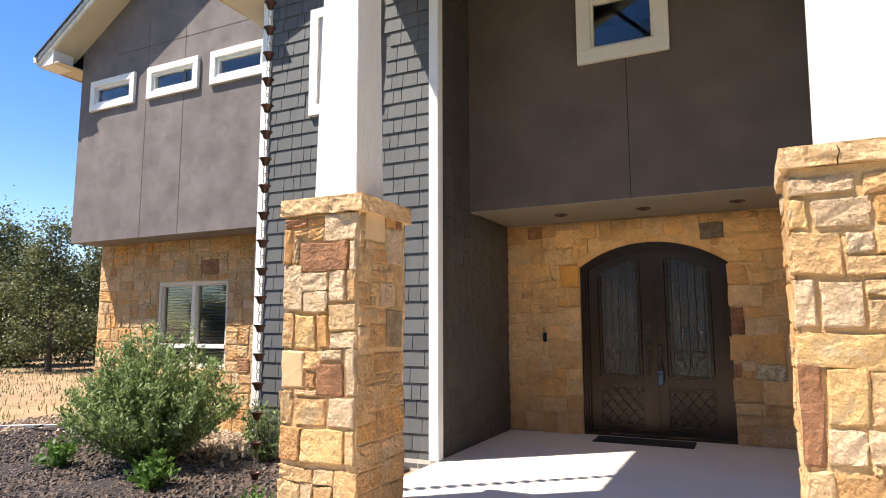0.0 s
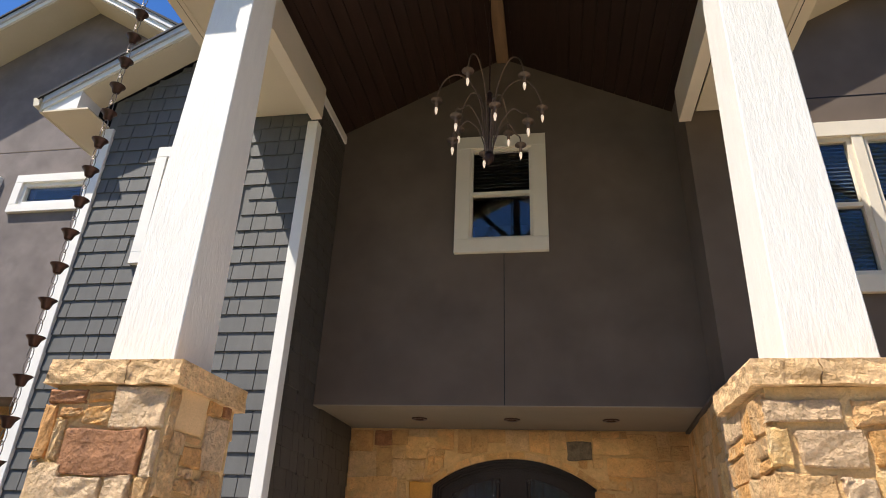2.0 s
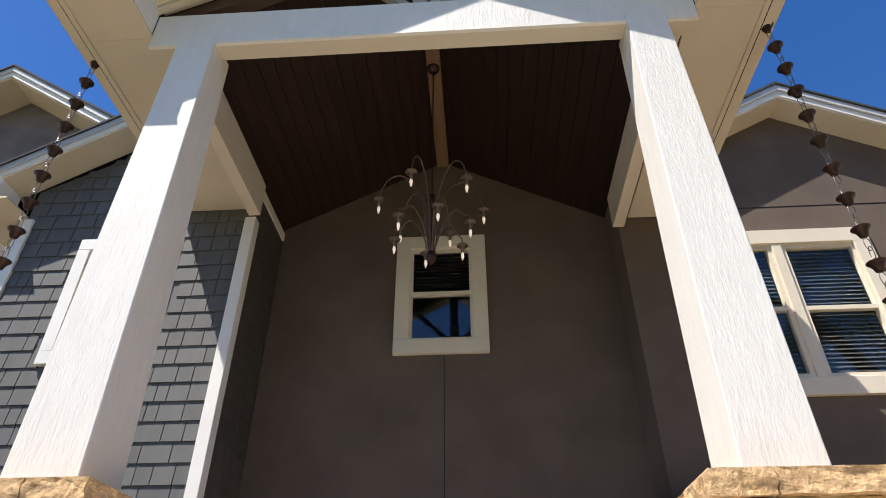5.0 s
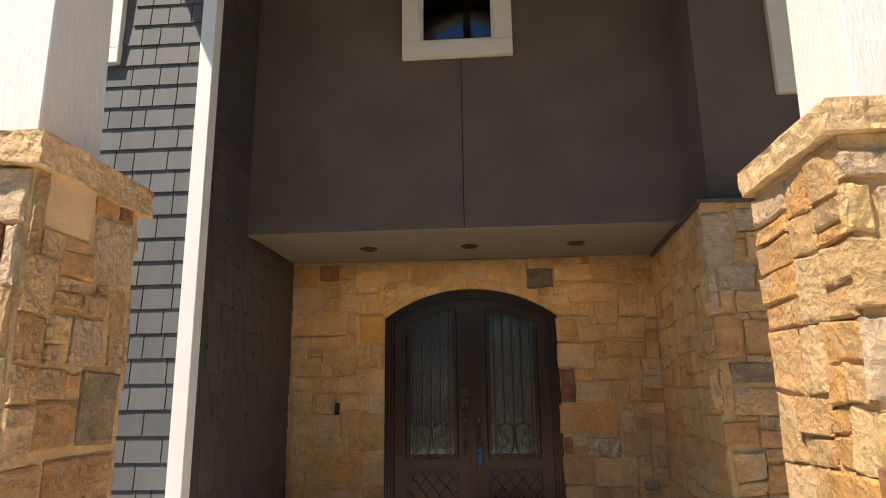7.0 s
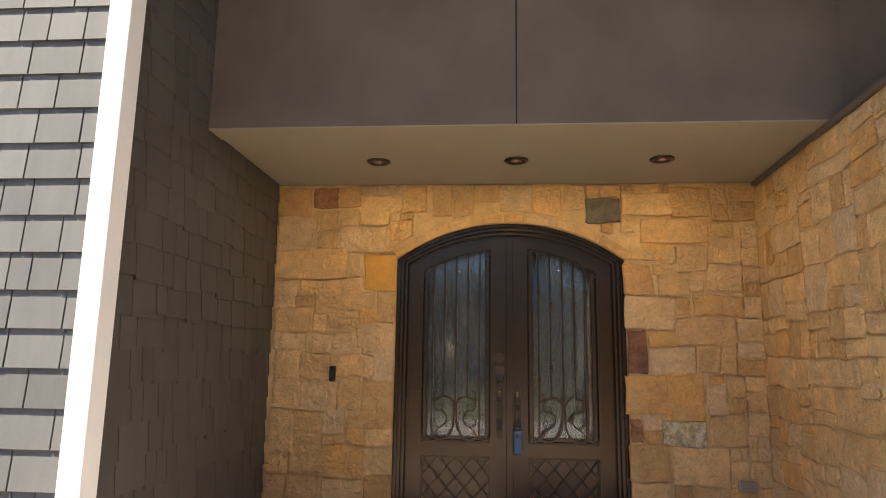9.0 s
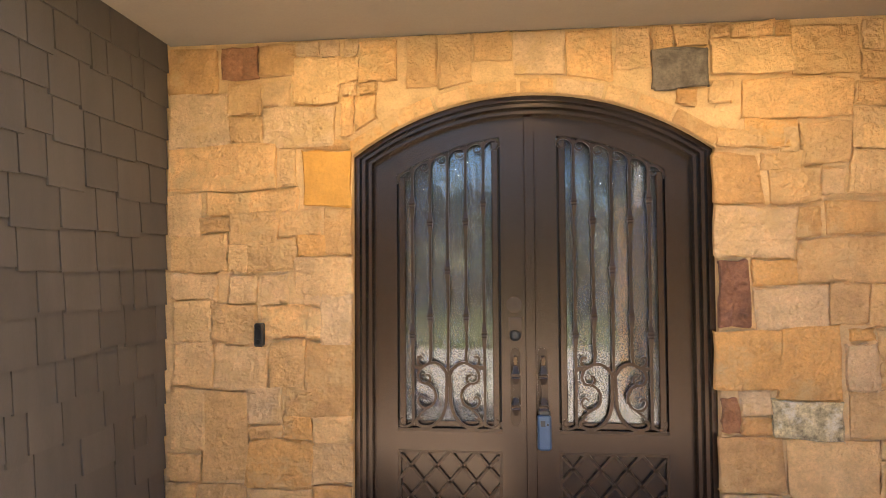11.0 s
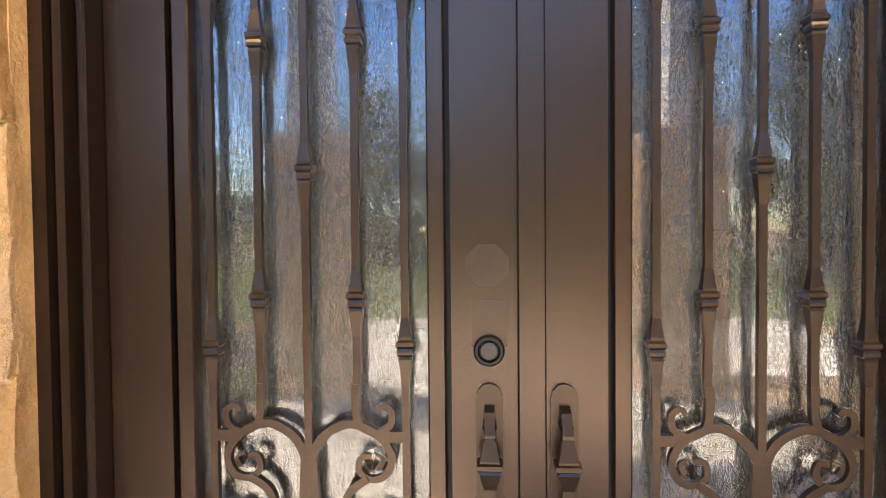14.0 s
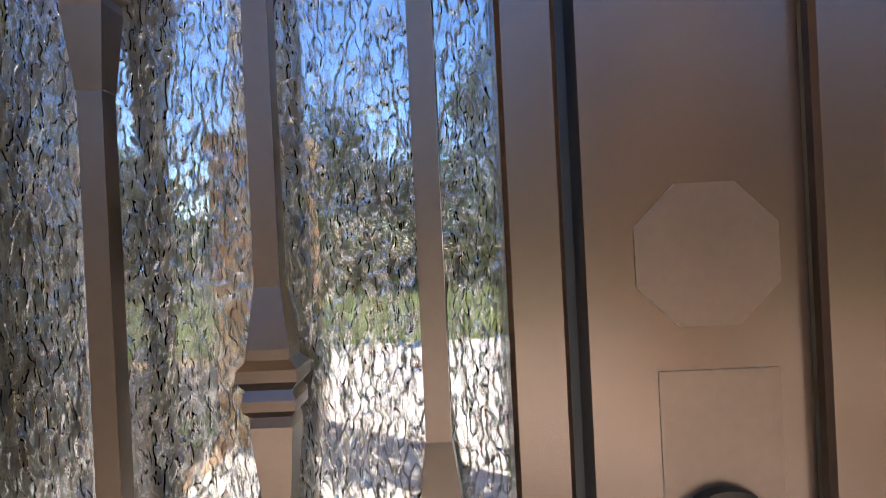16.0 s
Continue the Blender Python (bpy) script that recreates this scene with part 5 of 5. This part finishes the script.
for _ in range(70):
    dz = rnd.uniform(-0.42, 0.55)
    edge = -0.40 + 0.44 * (0.04 - dz) + 0.10 * math.sin(dz * 17)
    cs.append((1.62 + edge + rnd.uniform(0.0, 0.75), 3.0 + rnd.uniform(-0.18, 0.18), 5.25 + dz, rnd.uniform(0.3, 0.65)))
v, f = leaf_cloud(cs, rnd, 2600, 0.15, 0.062, droop=0.7, thin=0.22)
raw("bough_leaves", v, f, M_LEAF_OAK, oak)


def shrub(name, label, x, y, z, h, r, mat, seed, stems, per, size, thin=0.16):
    rnd = random.Random(seed)
    s = thing(name, label, "shrub")
    bm = bmesh.new()
    verts, faces = [], []
    for i in range(stems):
        a, q = rnd.uniform(0, 6.28), math.sqrt(rnd.random())
        ex, ey = x + math.cos(a) * r * q, y + math.sin(a) * r * q
        ez = z + h * (1 - 0.62 * q * q) * rnd.uniform(0.62, 1.06)
        pts = [(x + math.cos(a) * 0.05, y + math.sin(a) * 0.05, z - 0.03), (x + (ex - x) * 0.5, y + (ey - y) * 0.5, z + (ez - z) * 0.42), (ex, ey, ez)]
        sweep(bm, pts, 0.010, 0.010, side=(0.2, 1, 0.1), taper=0.3, sides=4)
        line = smooth_line(pts, 8)
        for j in range(per):
            f = 0.22 + 0.78 * rnd.random() ** 0.8
            p = Vector(line[min(len(line) - 1, int(f * len(line)))]) + Vector((rnd.gauss(0, 0.03), rnd.gauss(0, 0.03), rnd.gauss(0, 0.03)))
            d = Vector((rnd.uniform(-1, 1), rnd.uniform(-1, 1), rnd.uniform(0.1, 1.4))).normalized()
            b = d.cross(Vector((rnd.uniform(-1, 1), rnd.uniform(-1, 1), rnd.uniform(-1, 1)))).normalized()
            l = size * rnd.uniform(0.6, 1.3)
            k = len(verts)
            verts += [tuple(p), tuple(p + d * l * 0.5 + b * l * thin), tuple(p + d * l), tuple(p + d * l * 0.5 - b * l * thin)]
            faces.append((k, k + 1, k + 2, k + 3))
    part("stem", bm, M_BARK, s)
    raw("foliage", verts, faces, mat, s)
    return s


shrub("sage_shrub", "large loose green sage shrub in the mulch bed", -6.1, 5.15, GZ + 0.02, 1.55, 0.98, M_LEAF_SAGE, 31, 200, 130, 0.066, 0.18)
shrub("small_shrub", "small grey-green shrub beside the shingled bay", -5.0, 5.75, GZ + 0.02, 0.75, 0.30, M_LEAF_SAGE, 32, 40, 50, 0.055)
shrub("leafy_plant", "low bright green leafy plant in the mulch", -5.15, 4.35, GZ + 0.02, 0.34, 0.20, M_LEAF_LOW, 33, 20, 20, 0.08, 0.28)
shrub("leafy_plant", "low bright green leafy plant in the mulch", -6.9, 4.6, GZ + 0.02, 0.30, 0.24, M_LEAF_LOW, 34, 20, 20, 0.07, 0.28)
shrub("leafy_plant", "low bright green tuft at the pier's foot", -3.55, 3.95, GZ + 0.02, 0.20, 0.22, M_LEAF_LOW, 35, 24, 20, 0.07, 0.2)
rnd = random.Random(9)
verts, faces = [], []
for _ in range(9000):
    x, y = (rnd.uniform(-30, -10.5), rnd.uniform(2, 16)) if rnd.random() < 0.6 else (rnd.uniform(-25, 22), rnd.uniform(-26, -13.5))
    a, s, k = rnd.uniform(0, 6.28), rnd.uniform(0.04, 0.14), len(verts)
    verts += [(x, y, GZ - 0.02), (x + 0.03 * math.cos(a), y + 0.03 * math.sin(a), GZ - 0.02), (x + s * 0.3 * math.cos(a + 1), y + s * 0.3 * math.sin(a + 1), GZ + s)]
    faces.append((k, k + 1, k + 2))
tagged(raw("dry_grass", verts, faces, M_GRASS), "sparse dry grass tufts on sandy ground", "grass", "", "stuff")

verts, faces = [], []
for _ in range(26000):
    x, y = rnd.uniform(-16, 14), -0.75 - 15 * rnd.random() ** 1.6
    a, sz, k = rnd.uniform(0, 6.28), rnd.uniform(0.05, 0.16), len(verts)
    verts += [(x, y, -0.07), (x + 0.025 * math.cos(a), y + 0.025 * math.sin(a), -0.07), (x + sz * 0.35 * math.cos(a + 1), y + sz * 0.35 * math.sin(a + 1), -0.06 + sz)]
    faces.append((k, k + 1, k + 2))
tagged(raw("meadow_grass", verts, faces, M_LAWN), "rough green grass in front of the house", "grass", "", "stuff")

# garden hose and pale edging by the far end of the bed
hose = thing("garden_hose", "coiled black garden hose lying on the bed", "hose")
loop = [(-9.35 + (0.42 + 0.05 * math.sin(q * 0.37)) * math.cos(q), 6.25 + 0.30 * math.sin(q), GZ + 0.05 + 0.012 * math.sin(q * 1.7)) for q in [0.3 * i for i in range(95)]]
part("coil", sweep(bmesh.new(), loop, 0.022, 0.022, side=(0, 0, 1), sides=6), M_RUBBER, hose, smooth=True)
edge_row = [(-12.0, 4.2), (-11.0, 5.2), (-10.2, 5.95), (-9.6, 6.35)]
tagged(part("bed_edging", sweep(bmesh.new(), [(*p, GZ + 0.03) for p in smooth_line(edge_row, 6)], 0.09, 0.07, side=(0, 0, 1)), M_CONCRETE), "pale concrete edging strip along the bed", "edging")

# ---- stones of walls and piers ----
# the larger stones of the piers' faces, as (from, low, to, high)
WEST_UP = [(-3.105, 2.150, -2.930, 2.220, M_STONE_RED), (-2.920, 2.160, -2.760, 2.210, M_STONE_RUST), (-2.760, 2.030, -2.475, 2.230, M_STONE_PALE), (-3.105, 1.880, -3.060, 2.140, M_STONE_RUST), (-3.030, 2.080, -2.930, 2.130), (-2.910, 2.050, -2.760, 2.140), (-3.040, 1.880, -2.990, 2.070), (-2.980, 1.820, -2.550, 2.030, M_STONE_RED), (-2.540, 1.810, -2.475, 2.020, M_STONE_PALE), (-3.105, 1.530, -2.950, 1.870, M_STONE_PALE), (-2.950, 1.680, -2.730, 1.820, M_STONE_PALE), (-2.930, 1.530, -2.720, 1.680, M_STONE_PALE), (-2.720, 1.600, -2.570, 1.830, M_STONE_PALE), (-2.550, 1.600, -2.475, 1.810), (-2.700, 1.390, -2.475, 1.580), (-2.700, 1.260, -2.475, 1.380, M_STONE_PALE), (-3.105, 1.260, -3.030, 1.510), (-3.010, 1.260, -2.820, 1.500, M_STONE_OCHRE), (-2.800, 1.270, -2.710, 1.510, M_STONE_RUST), (-3.105, 0.970, -2.920, 1.240, M_STONE_SMOOTH), (-2.920, 1.110, -2.770, 1.250), (-2.770, 1.180, -2.590, 1.250, M_STONE_PALE)]
WEST_LOW = [(-2.560, 0.930, -2.475, 1.260, M_STONE_PALE), (-2.890, 0.970, -2.820, 1.090), (-2.800, 0.920, -2.580, 1.150, M_STONE_RED), (-3.000, 0.920, -2.800, 0.960), (-3.105, 0.710, -3.020, 0.950), (-3.000, 0.710, -2.720, 0.900), (-2.700, 0.710, -2.475, 0.910, M_STONE_PALE), (-3.105, 0.460, -2.940, 0.700), (-2.930, 0.460, -2.570, 0.690, M_STONE_OCHRE), (-2.560, 0.460, -2.475, 0.690)]
WEST_SIDE = [(3.820, 2.050, 4.080, 2.260, M_STONE_SMOOTH), (4.110, 2.180, 4.260, 2.270, M_STONE_RUST), (4.280, 2.180, 4.370, 2.260, M_STONE_RED), (4.130, 1.890, 4.370, 2.170, M_STONE_PALE), (3.940, 1.890, 4.120, 2.000, M_STONE_RUST), (3.910, 1.760, 4.070, 1.830), (4.080, 1.750, 4.240, 1.840), (4.270, 1.570, 4.370, 1.870), (3.910, 1.630, 4.020, 1.740, M_STONE_OCHRE), (4.040, 1.560, 4.230, 1.740, M_STONE_PALE), (4.040, 1.460, 4.110, 1.530, M_STONE_RUST), (4.130, 1.260, 4.370, 1.540, M_STONE_UMBER), (3.890, 1.260, 4.120, 1.430), (3.980, 1.070, 4.260, 1.220), (4.270, 1.050, 4.370, 1.220)]
EAST_UP = [(0.255, 2.100, 0.540, 2.190), (0.570, 2.080, 0.800, 2.180), (0.810, 2.080, 0.890, 2.180, M_STONE_PALE), (0.255, 1.920, 0.320, 2.080, M_STONE_OCHRE), (0.340, 1.920, 0.600, 2.070), (0.620, 1.920, 0.890, 2.060), (0.610, 1.780, 0.890, 1.920, M_STONE_OCHRE), (0.255, 1.670, 0.460, 1.900), (0.470, 1.790, 0.600, 1.890, M_STONE_PALE), (0.470, 1.670, 0.670, 1.770), (0.680, 1.670, 0.800, 1.770, M_STONE_RUST), (0.810, 1.560, 0.890, 1.780), (0.255, 1.410, 0.330, 1.640, M_STONE_PALE), (0.350, 1.410, 0.530, 1.640, M_STONE_PALE), (0.550, 1.570, 0.760, 1.650), (0.550, 1.390, 0.670, 1.550), (0.670, 1.200, 0.890, 1.550, M_STONE_PALE), (0.255, 1.200, 0.630, 1.380, M_STONE_OCHRE), (0.630, 1.220, 0.680, 1.370)]
EAST_LOW = [(0.255, 0.710, 0.330, 1.220, M_STONE_RED), (0.350, 0.920, 0.530, 1.200, M_STONE_OCHRE), (0.540, 0.920, 0.780, 1.190), (0.340, 0.720, 0.500, 0.890, M_STONE_PALE), (0.510, 0.730, 0.760, 0.900, M_STONE_PALE), (0.255, 0.480, 0.350, 0.690), (0.360, 0.500, 0.560, 0.680)]
pier(*PIERS[0], 21, WEST_UP + WEST_LOW, WEST_SIDE)
pier(*PIERS[1], 41, EAST_UP + EAST_LOW)
# larger stones of the entry wall, as (west, low, east, high)
LEFT_UP = [(-3.03, 2.58, -2.76, 2.8), (-2.51, 2.65, -2.34, 2.81), (-2.33, 2.5, -2.09, 2.73), (-2.08, 2.61, -1.99, 2.72), (-1.97, 2.6, -1.78, 2.8), (-3.01, 2.27, -2.7, 2.55), (-2.69, 2.45, -2.36, 2.61), (-2.68, 2.29, -2.51, 2.42), (-2.49, 2.27, -2.12, 2.47), (-3.02, 2.05, -2.44, 2.27), (-2.4, 2.05, -2.32, 2.24), (-2.79, 1.92, -2.32, 2.03), (-3.02, 1.8, -2.85, 2.01), (-2.83, 1.82, -2.69, 1.88), (-2.67, 1.75, -2.43, 1.91), (-2.41, 1.78, -2.19, 1.91), (-2.15, 1.68, -2.02, 1.92), (-3.0, 1.61, -2.7, 1.79), (-2.68, 1.61, -2.59, 1.72), (-2.57, 1.61, -2.33, 1.76), (-2.3, 1.68, -2.16, 1.77)]
LEFT_LOW = [(-2.32, 1.48, -2.02, 1.66), (-2.68, 1.4, -2.37, 1.58), (-2.77, 1.23, -2.54, 1.42), (-2.5, 1.25, -2.25, 1.4), (-2.25, 1.25, -2.17, 1.4), (-2.17, 1.22, -2.02, 1.48), (-2.76, 0.99, -2.48, 1.21), (-2.45, 1.0, -2.28, 1.22), (-2.26, 1.0, -2.02, 1.22), (-2.98, 1.0, -2.78, 1.2), (-2.99, 0.67, -2.83, 0.96), (-2.83, 0.51, -2.58, 0.96), (-2.36, 0.84, -2.02, 1.0), (-2.57, 0.8, -2.37, 0.99), (-2.38, 0.68, -2.02, 0.84), (-2.56, 0.48, -2.24, 0.7), (-2.23, 0.5, -2.02, 0.68)]
RIGHT = [(-0.17, 2.57, 0.2, 2.74), (0.22, 2.56, 0.51, 2.79), (-0.03, 2.35, 0.47, 2.52), (-0.01, 2.2, 0.21, 2.33), (0.23, 2.12, 0.46, 2.3), (0.49, 2.19, 0.72, 2.38), (-0.17, 1.93, 0.03, 2.16), (0.06, 2.1, 0.23, 2.17), (0.09, 1.94, 0.32, 2.09), (0.33, 1.96, 0.44, 2.08), (0.48, 1.97, 0.71, 2.16), (-0.17, 1.67, 0.18, 1.9), (0.2, 1.76, 0.32, 1.9), (0.36, 1.77, 0.71, 1.92), (0.22, 1.53, 0.64, 1.74), (0.01, 1.53, 0.21, 1.64), (0.01, 1.31, 0.34, 1.5), (0.36, 1.32, 0.53, 1.5), (-0.18, 1.01, 0.11, 1.29), (0.12, 0.96, 0.39, 1.3), (0.43, 1.01, 0.56, 1.21), (0.44, 0.79, 0.68, 1.0), (-0.17, 0.51, 0.12, 0.75), (0.15, 0.5, 0.54, 0.76)]
wider = lambda c: (c[0] - 0.011, c[1] - 0.010, c[2] + 0.011, c[3] + 0.010)
LEFT, RIGHT = [wider(c) for c in LEFT_UP + LEFT_LOW], [wider(c) for c in RIGHT]
SPECIAL = [(-0.17, 1.32, -0.022, 1.647, M_STONE_MAROON), (0.081, 0.758, 0.395, 0.948, M_STONE_SPECK), (-0.166, 0.781, -0.082, 0.959, M_STONE_RED)]
stones(wall_door, (-3.03, 0.0, DX - HALF, 2.30), front, 51, 1.35, 0.026, 0.010, 0.007, [c for c in LEFT if c[3] < 2.31 and c[2] < -2.0] + [(-2.278, 1.93, -2.02, 2.24, M_STONE_GOLD)], wave=0.022, least=(0.06, 0.05), paint=M_STONE_WALL, cuts=(0.34, 0.68))
stones(wall_door, (DX + HALF, 0.0, 0.87, 2.30), front, 52, 1.35, 0.026, 0.010, 0.007, [c for c in RIGHT if c[3] < 2.31] + SPECIAL, wave=0.022, least=(0.06, 0.05), paint=M_STONE_WALL, cuts=(0.34, 0.68))
band = lambda u: arch(u, 0.095, HALF, T) if abs(u - DX) < HALF + 0.06 else 0
stones(wall_door, (-3.03, 2.30, 0.87, 2.83), front, 53, 1.35, 0.026, 0.010, 0.007,
       [c for c in LEFT + RIGHT if c[3] > 2.33] + [(-2.73, 2.637, -2.523, 2.81, M_STONE_RED), (-0.474, 2.507, -0.196, 2.705, M_STONE_GREY)], keep=lambda u, v: v > band(u) + 0.03, lift=band, wave=0.014, least=(0.06, 0.05), paint=M_STONE_WALL, cuts=(0.34, 0.68))
rnd = random.Random(77)
q0, k = -math.asin(HALF / RAD), 0
while q0 < math.asin(HALF / RAD) - 0.02:
    q1 = min(q0 + rnd.uniform(0.10, 0.22), math.asin(HALF / RAD))
    zc = T - RAD
    verts = []
    thick = rnd.uniform(0.064, 0.080)
    for d in (0.012, -0.01):
        for q, r in ((q0 + 0.006, RAD + 0.004), (q1 - 0.006, RAD + 0.004), (q1 - 0.006, RAD + thick), (q0 + 0.006, RAD + thick)):
            verts.append((DX + math.sin(q) * r, WALL_Y - d, zc + math.cos(q) * r))
    raw("stone", verts, [(0, 1, 2, 3), (0, 4, 5, 1), (1, 5, 6, 2), (2, 6, 7, 3), (3, 7, 4, 0)], M_STONE_WALL, wall_door)
    q0 = q1
CORNER = [(0.750, 2.330, 0.930, 2.710, M_STONE_PALE), (0.970, 2.570, 1.190, 2.730, M_STONE_PALE), (1.020, 2.380, 1.270, 2.560), (0.750, 1.960, 0.790, 2.300, M_STONE_PALE), (0.750, 1.960, 0.680, 2.280, M_STONE_OCHRE), (0.810, 2.150, 1.070, 2.310, M_STONE_PALE), (0.800, 1.990, 0.880, 2.130), (0.910, 1.970, 1.220, 2.130, M_STONE_OCHRE), (0.750, 1.640, 0.920, 1.950, M_STONE_RUST), (0.940, 1.660, 1.190, 1.910), (0.750, 1.280, 0.680, 1.570, M_STONE_OCHRE), (0.750, 1.280, 0.780, 1.550), (0.830, 1.460, 1.160, 1.600, M_STONE_UMBER), (0.820, 1.240, 1.140, 1.430, M_STONE_OCHRE), (0.750, 1.040, 0.980, 1.190, M_STONE_RUST), (0.780, 0.820, 1.000, 1.000, M_STONE_OCHRE)]
stones(wall_east, (0.0, 0.0, (EB - EC).length, 2.80), ret, 61, 1.35, 0.018, 0.010, 0.005, (), paint=M_STONE_WALL, cuts=(0.34, 0.68))
stones(wall_east, (EC.x, 0.0, 2.2, 2.80), lambda u, v, w: (u, EC.y - w, v), 62, 1.45, 0.026, 0.011, 0.007, CORNER, edge=0.02, paint=M_STONE_WALL, cuts=(0.34, 0.68))
stones(wall_wing_low, (LX0 + 0.1, -0.15, LOW[0], 2.83), lambda u, v, w: (u, SY - w, v), 63, 1.6, 0.016, 0.02, 0.005, [(-9.4, 0.3, -9.05, 0.5, M_STONE_RED)])
stones(wall_wing_low, (LOW[1], -0.15, LX1 - 0.3, 2.83), lambda u, v, w: (u, SY - w, v), 64, 1.6, 0.016, 0.02, 0.005, [(-6.95, 0.75, -6.7, 0.95, M_STONE_RED)])
stones(wall_wing_low, (LOW[0], LOW[3], LOW[1], 2.83), lambda u, v, w: (u, SY - w, v), 65, 1.6, 0.016, 0.02, 0.005, [(-7.75, 2.25, -7.4, 2.48, M_STONE_RED)])


# ---- shingles ----
def shingles(parent, u0, u1, z0, rows, top, place, seed, step=0.1785, stagger=0.0, near=None, hole=None, paint=None, widths=(0.11, 0.15, 0.19, 0.23, 0.27)):
    rnd = random.Random(seed)
    meshes = {}
    verts_far, faces_far = [], []
    count = 0
    for r in range(rows):
        z = z0 + r * step
        u = u0
        while u < u1 - 0.03:
            w = min(rnd.choice(widths), u1 - u)
            if u1 - u - w < 0.06:
                w = u1 - u
            a, b = u + 0.0045, u + w - 0.0045
            u += w
            hgt = step + 0.02
            limit = min(top(a), top(b))
            if z + 0.03 > limit or (hole and hole[0] < (a + b) / 2 < hole[1] and hole[2] < z + step / 2 < hole[3]):
                continue
            z1 = min(z + hgt, limit)
            d = rnd.uniform(0, stagger)
            t0, t1 = 0.018 + rnd.uniform(0, 0.003), 0.004
            vs = [place(a, z - d, t0), place(b, z - d, t0), place(b, z1, t1), place(a, z1, t1), place(a, z - d, -0.004), place(b, z - d, -0.004), place(b, z1, -0.004), place(a, z1, -0.004)]
            fs = [(0, 1, 2, 3), (0, 4, 5, 1), (1, 5, 6, 2), (2, 6, 7, 3), (3, 7, 4, 0)]
            if near(a, z) and count < 300:
                count += 1
                raw("shingle", vs, fs, paint or M_SHINGLE, parent)
            else:
                k = len(verts_far)
                verts_far += vs
                faces_far += [tuple(k + i for i in f) for f in fs]
    tagged(raw("shingle_field", verts_far, faces_far, paint or M_SHINGLE, parent), "", "", "", "stuff")


shingles(wall_bay, BX0 + 0.10, -3.115, 0.091 - 0.1785, 40, lambda u: bay(u), lambda u, v, w: (u, BY + 0.02 - w, v), 71, near=lambda u, z: u > -4.2 and z < 4.6, hole=(BW[0] - 0.02, BW[1] + 0.02, BW[2] - 0.05, BW[3] + 0.02))
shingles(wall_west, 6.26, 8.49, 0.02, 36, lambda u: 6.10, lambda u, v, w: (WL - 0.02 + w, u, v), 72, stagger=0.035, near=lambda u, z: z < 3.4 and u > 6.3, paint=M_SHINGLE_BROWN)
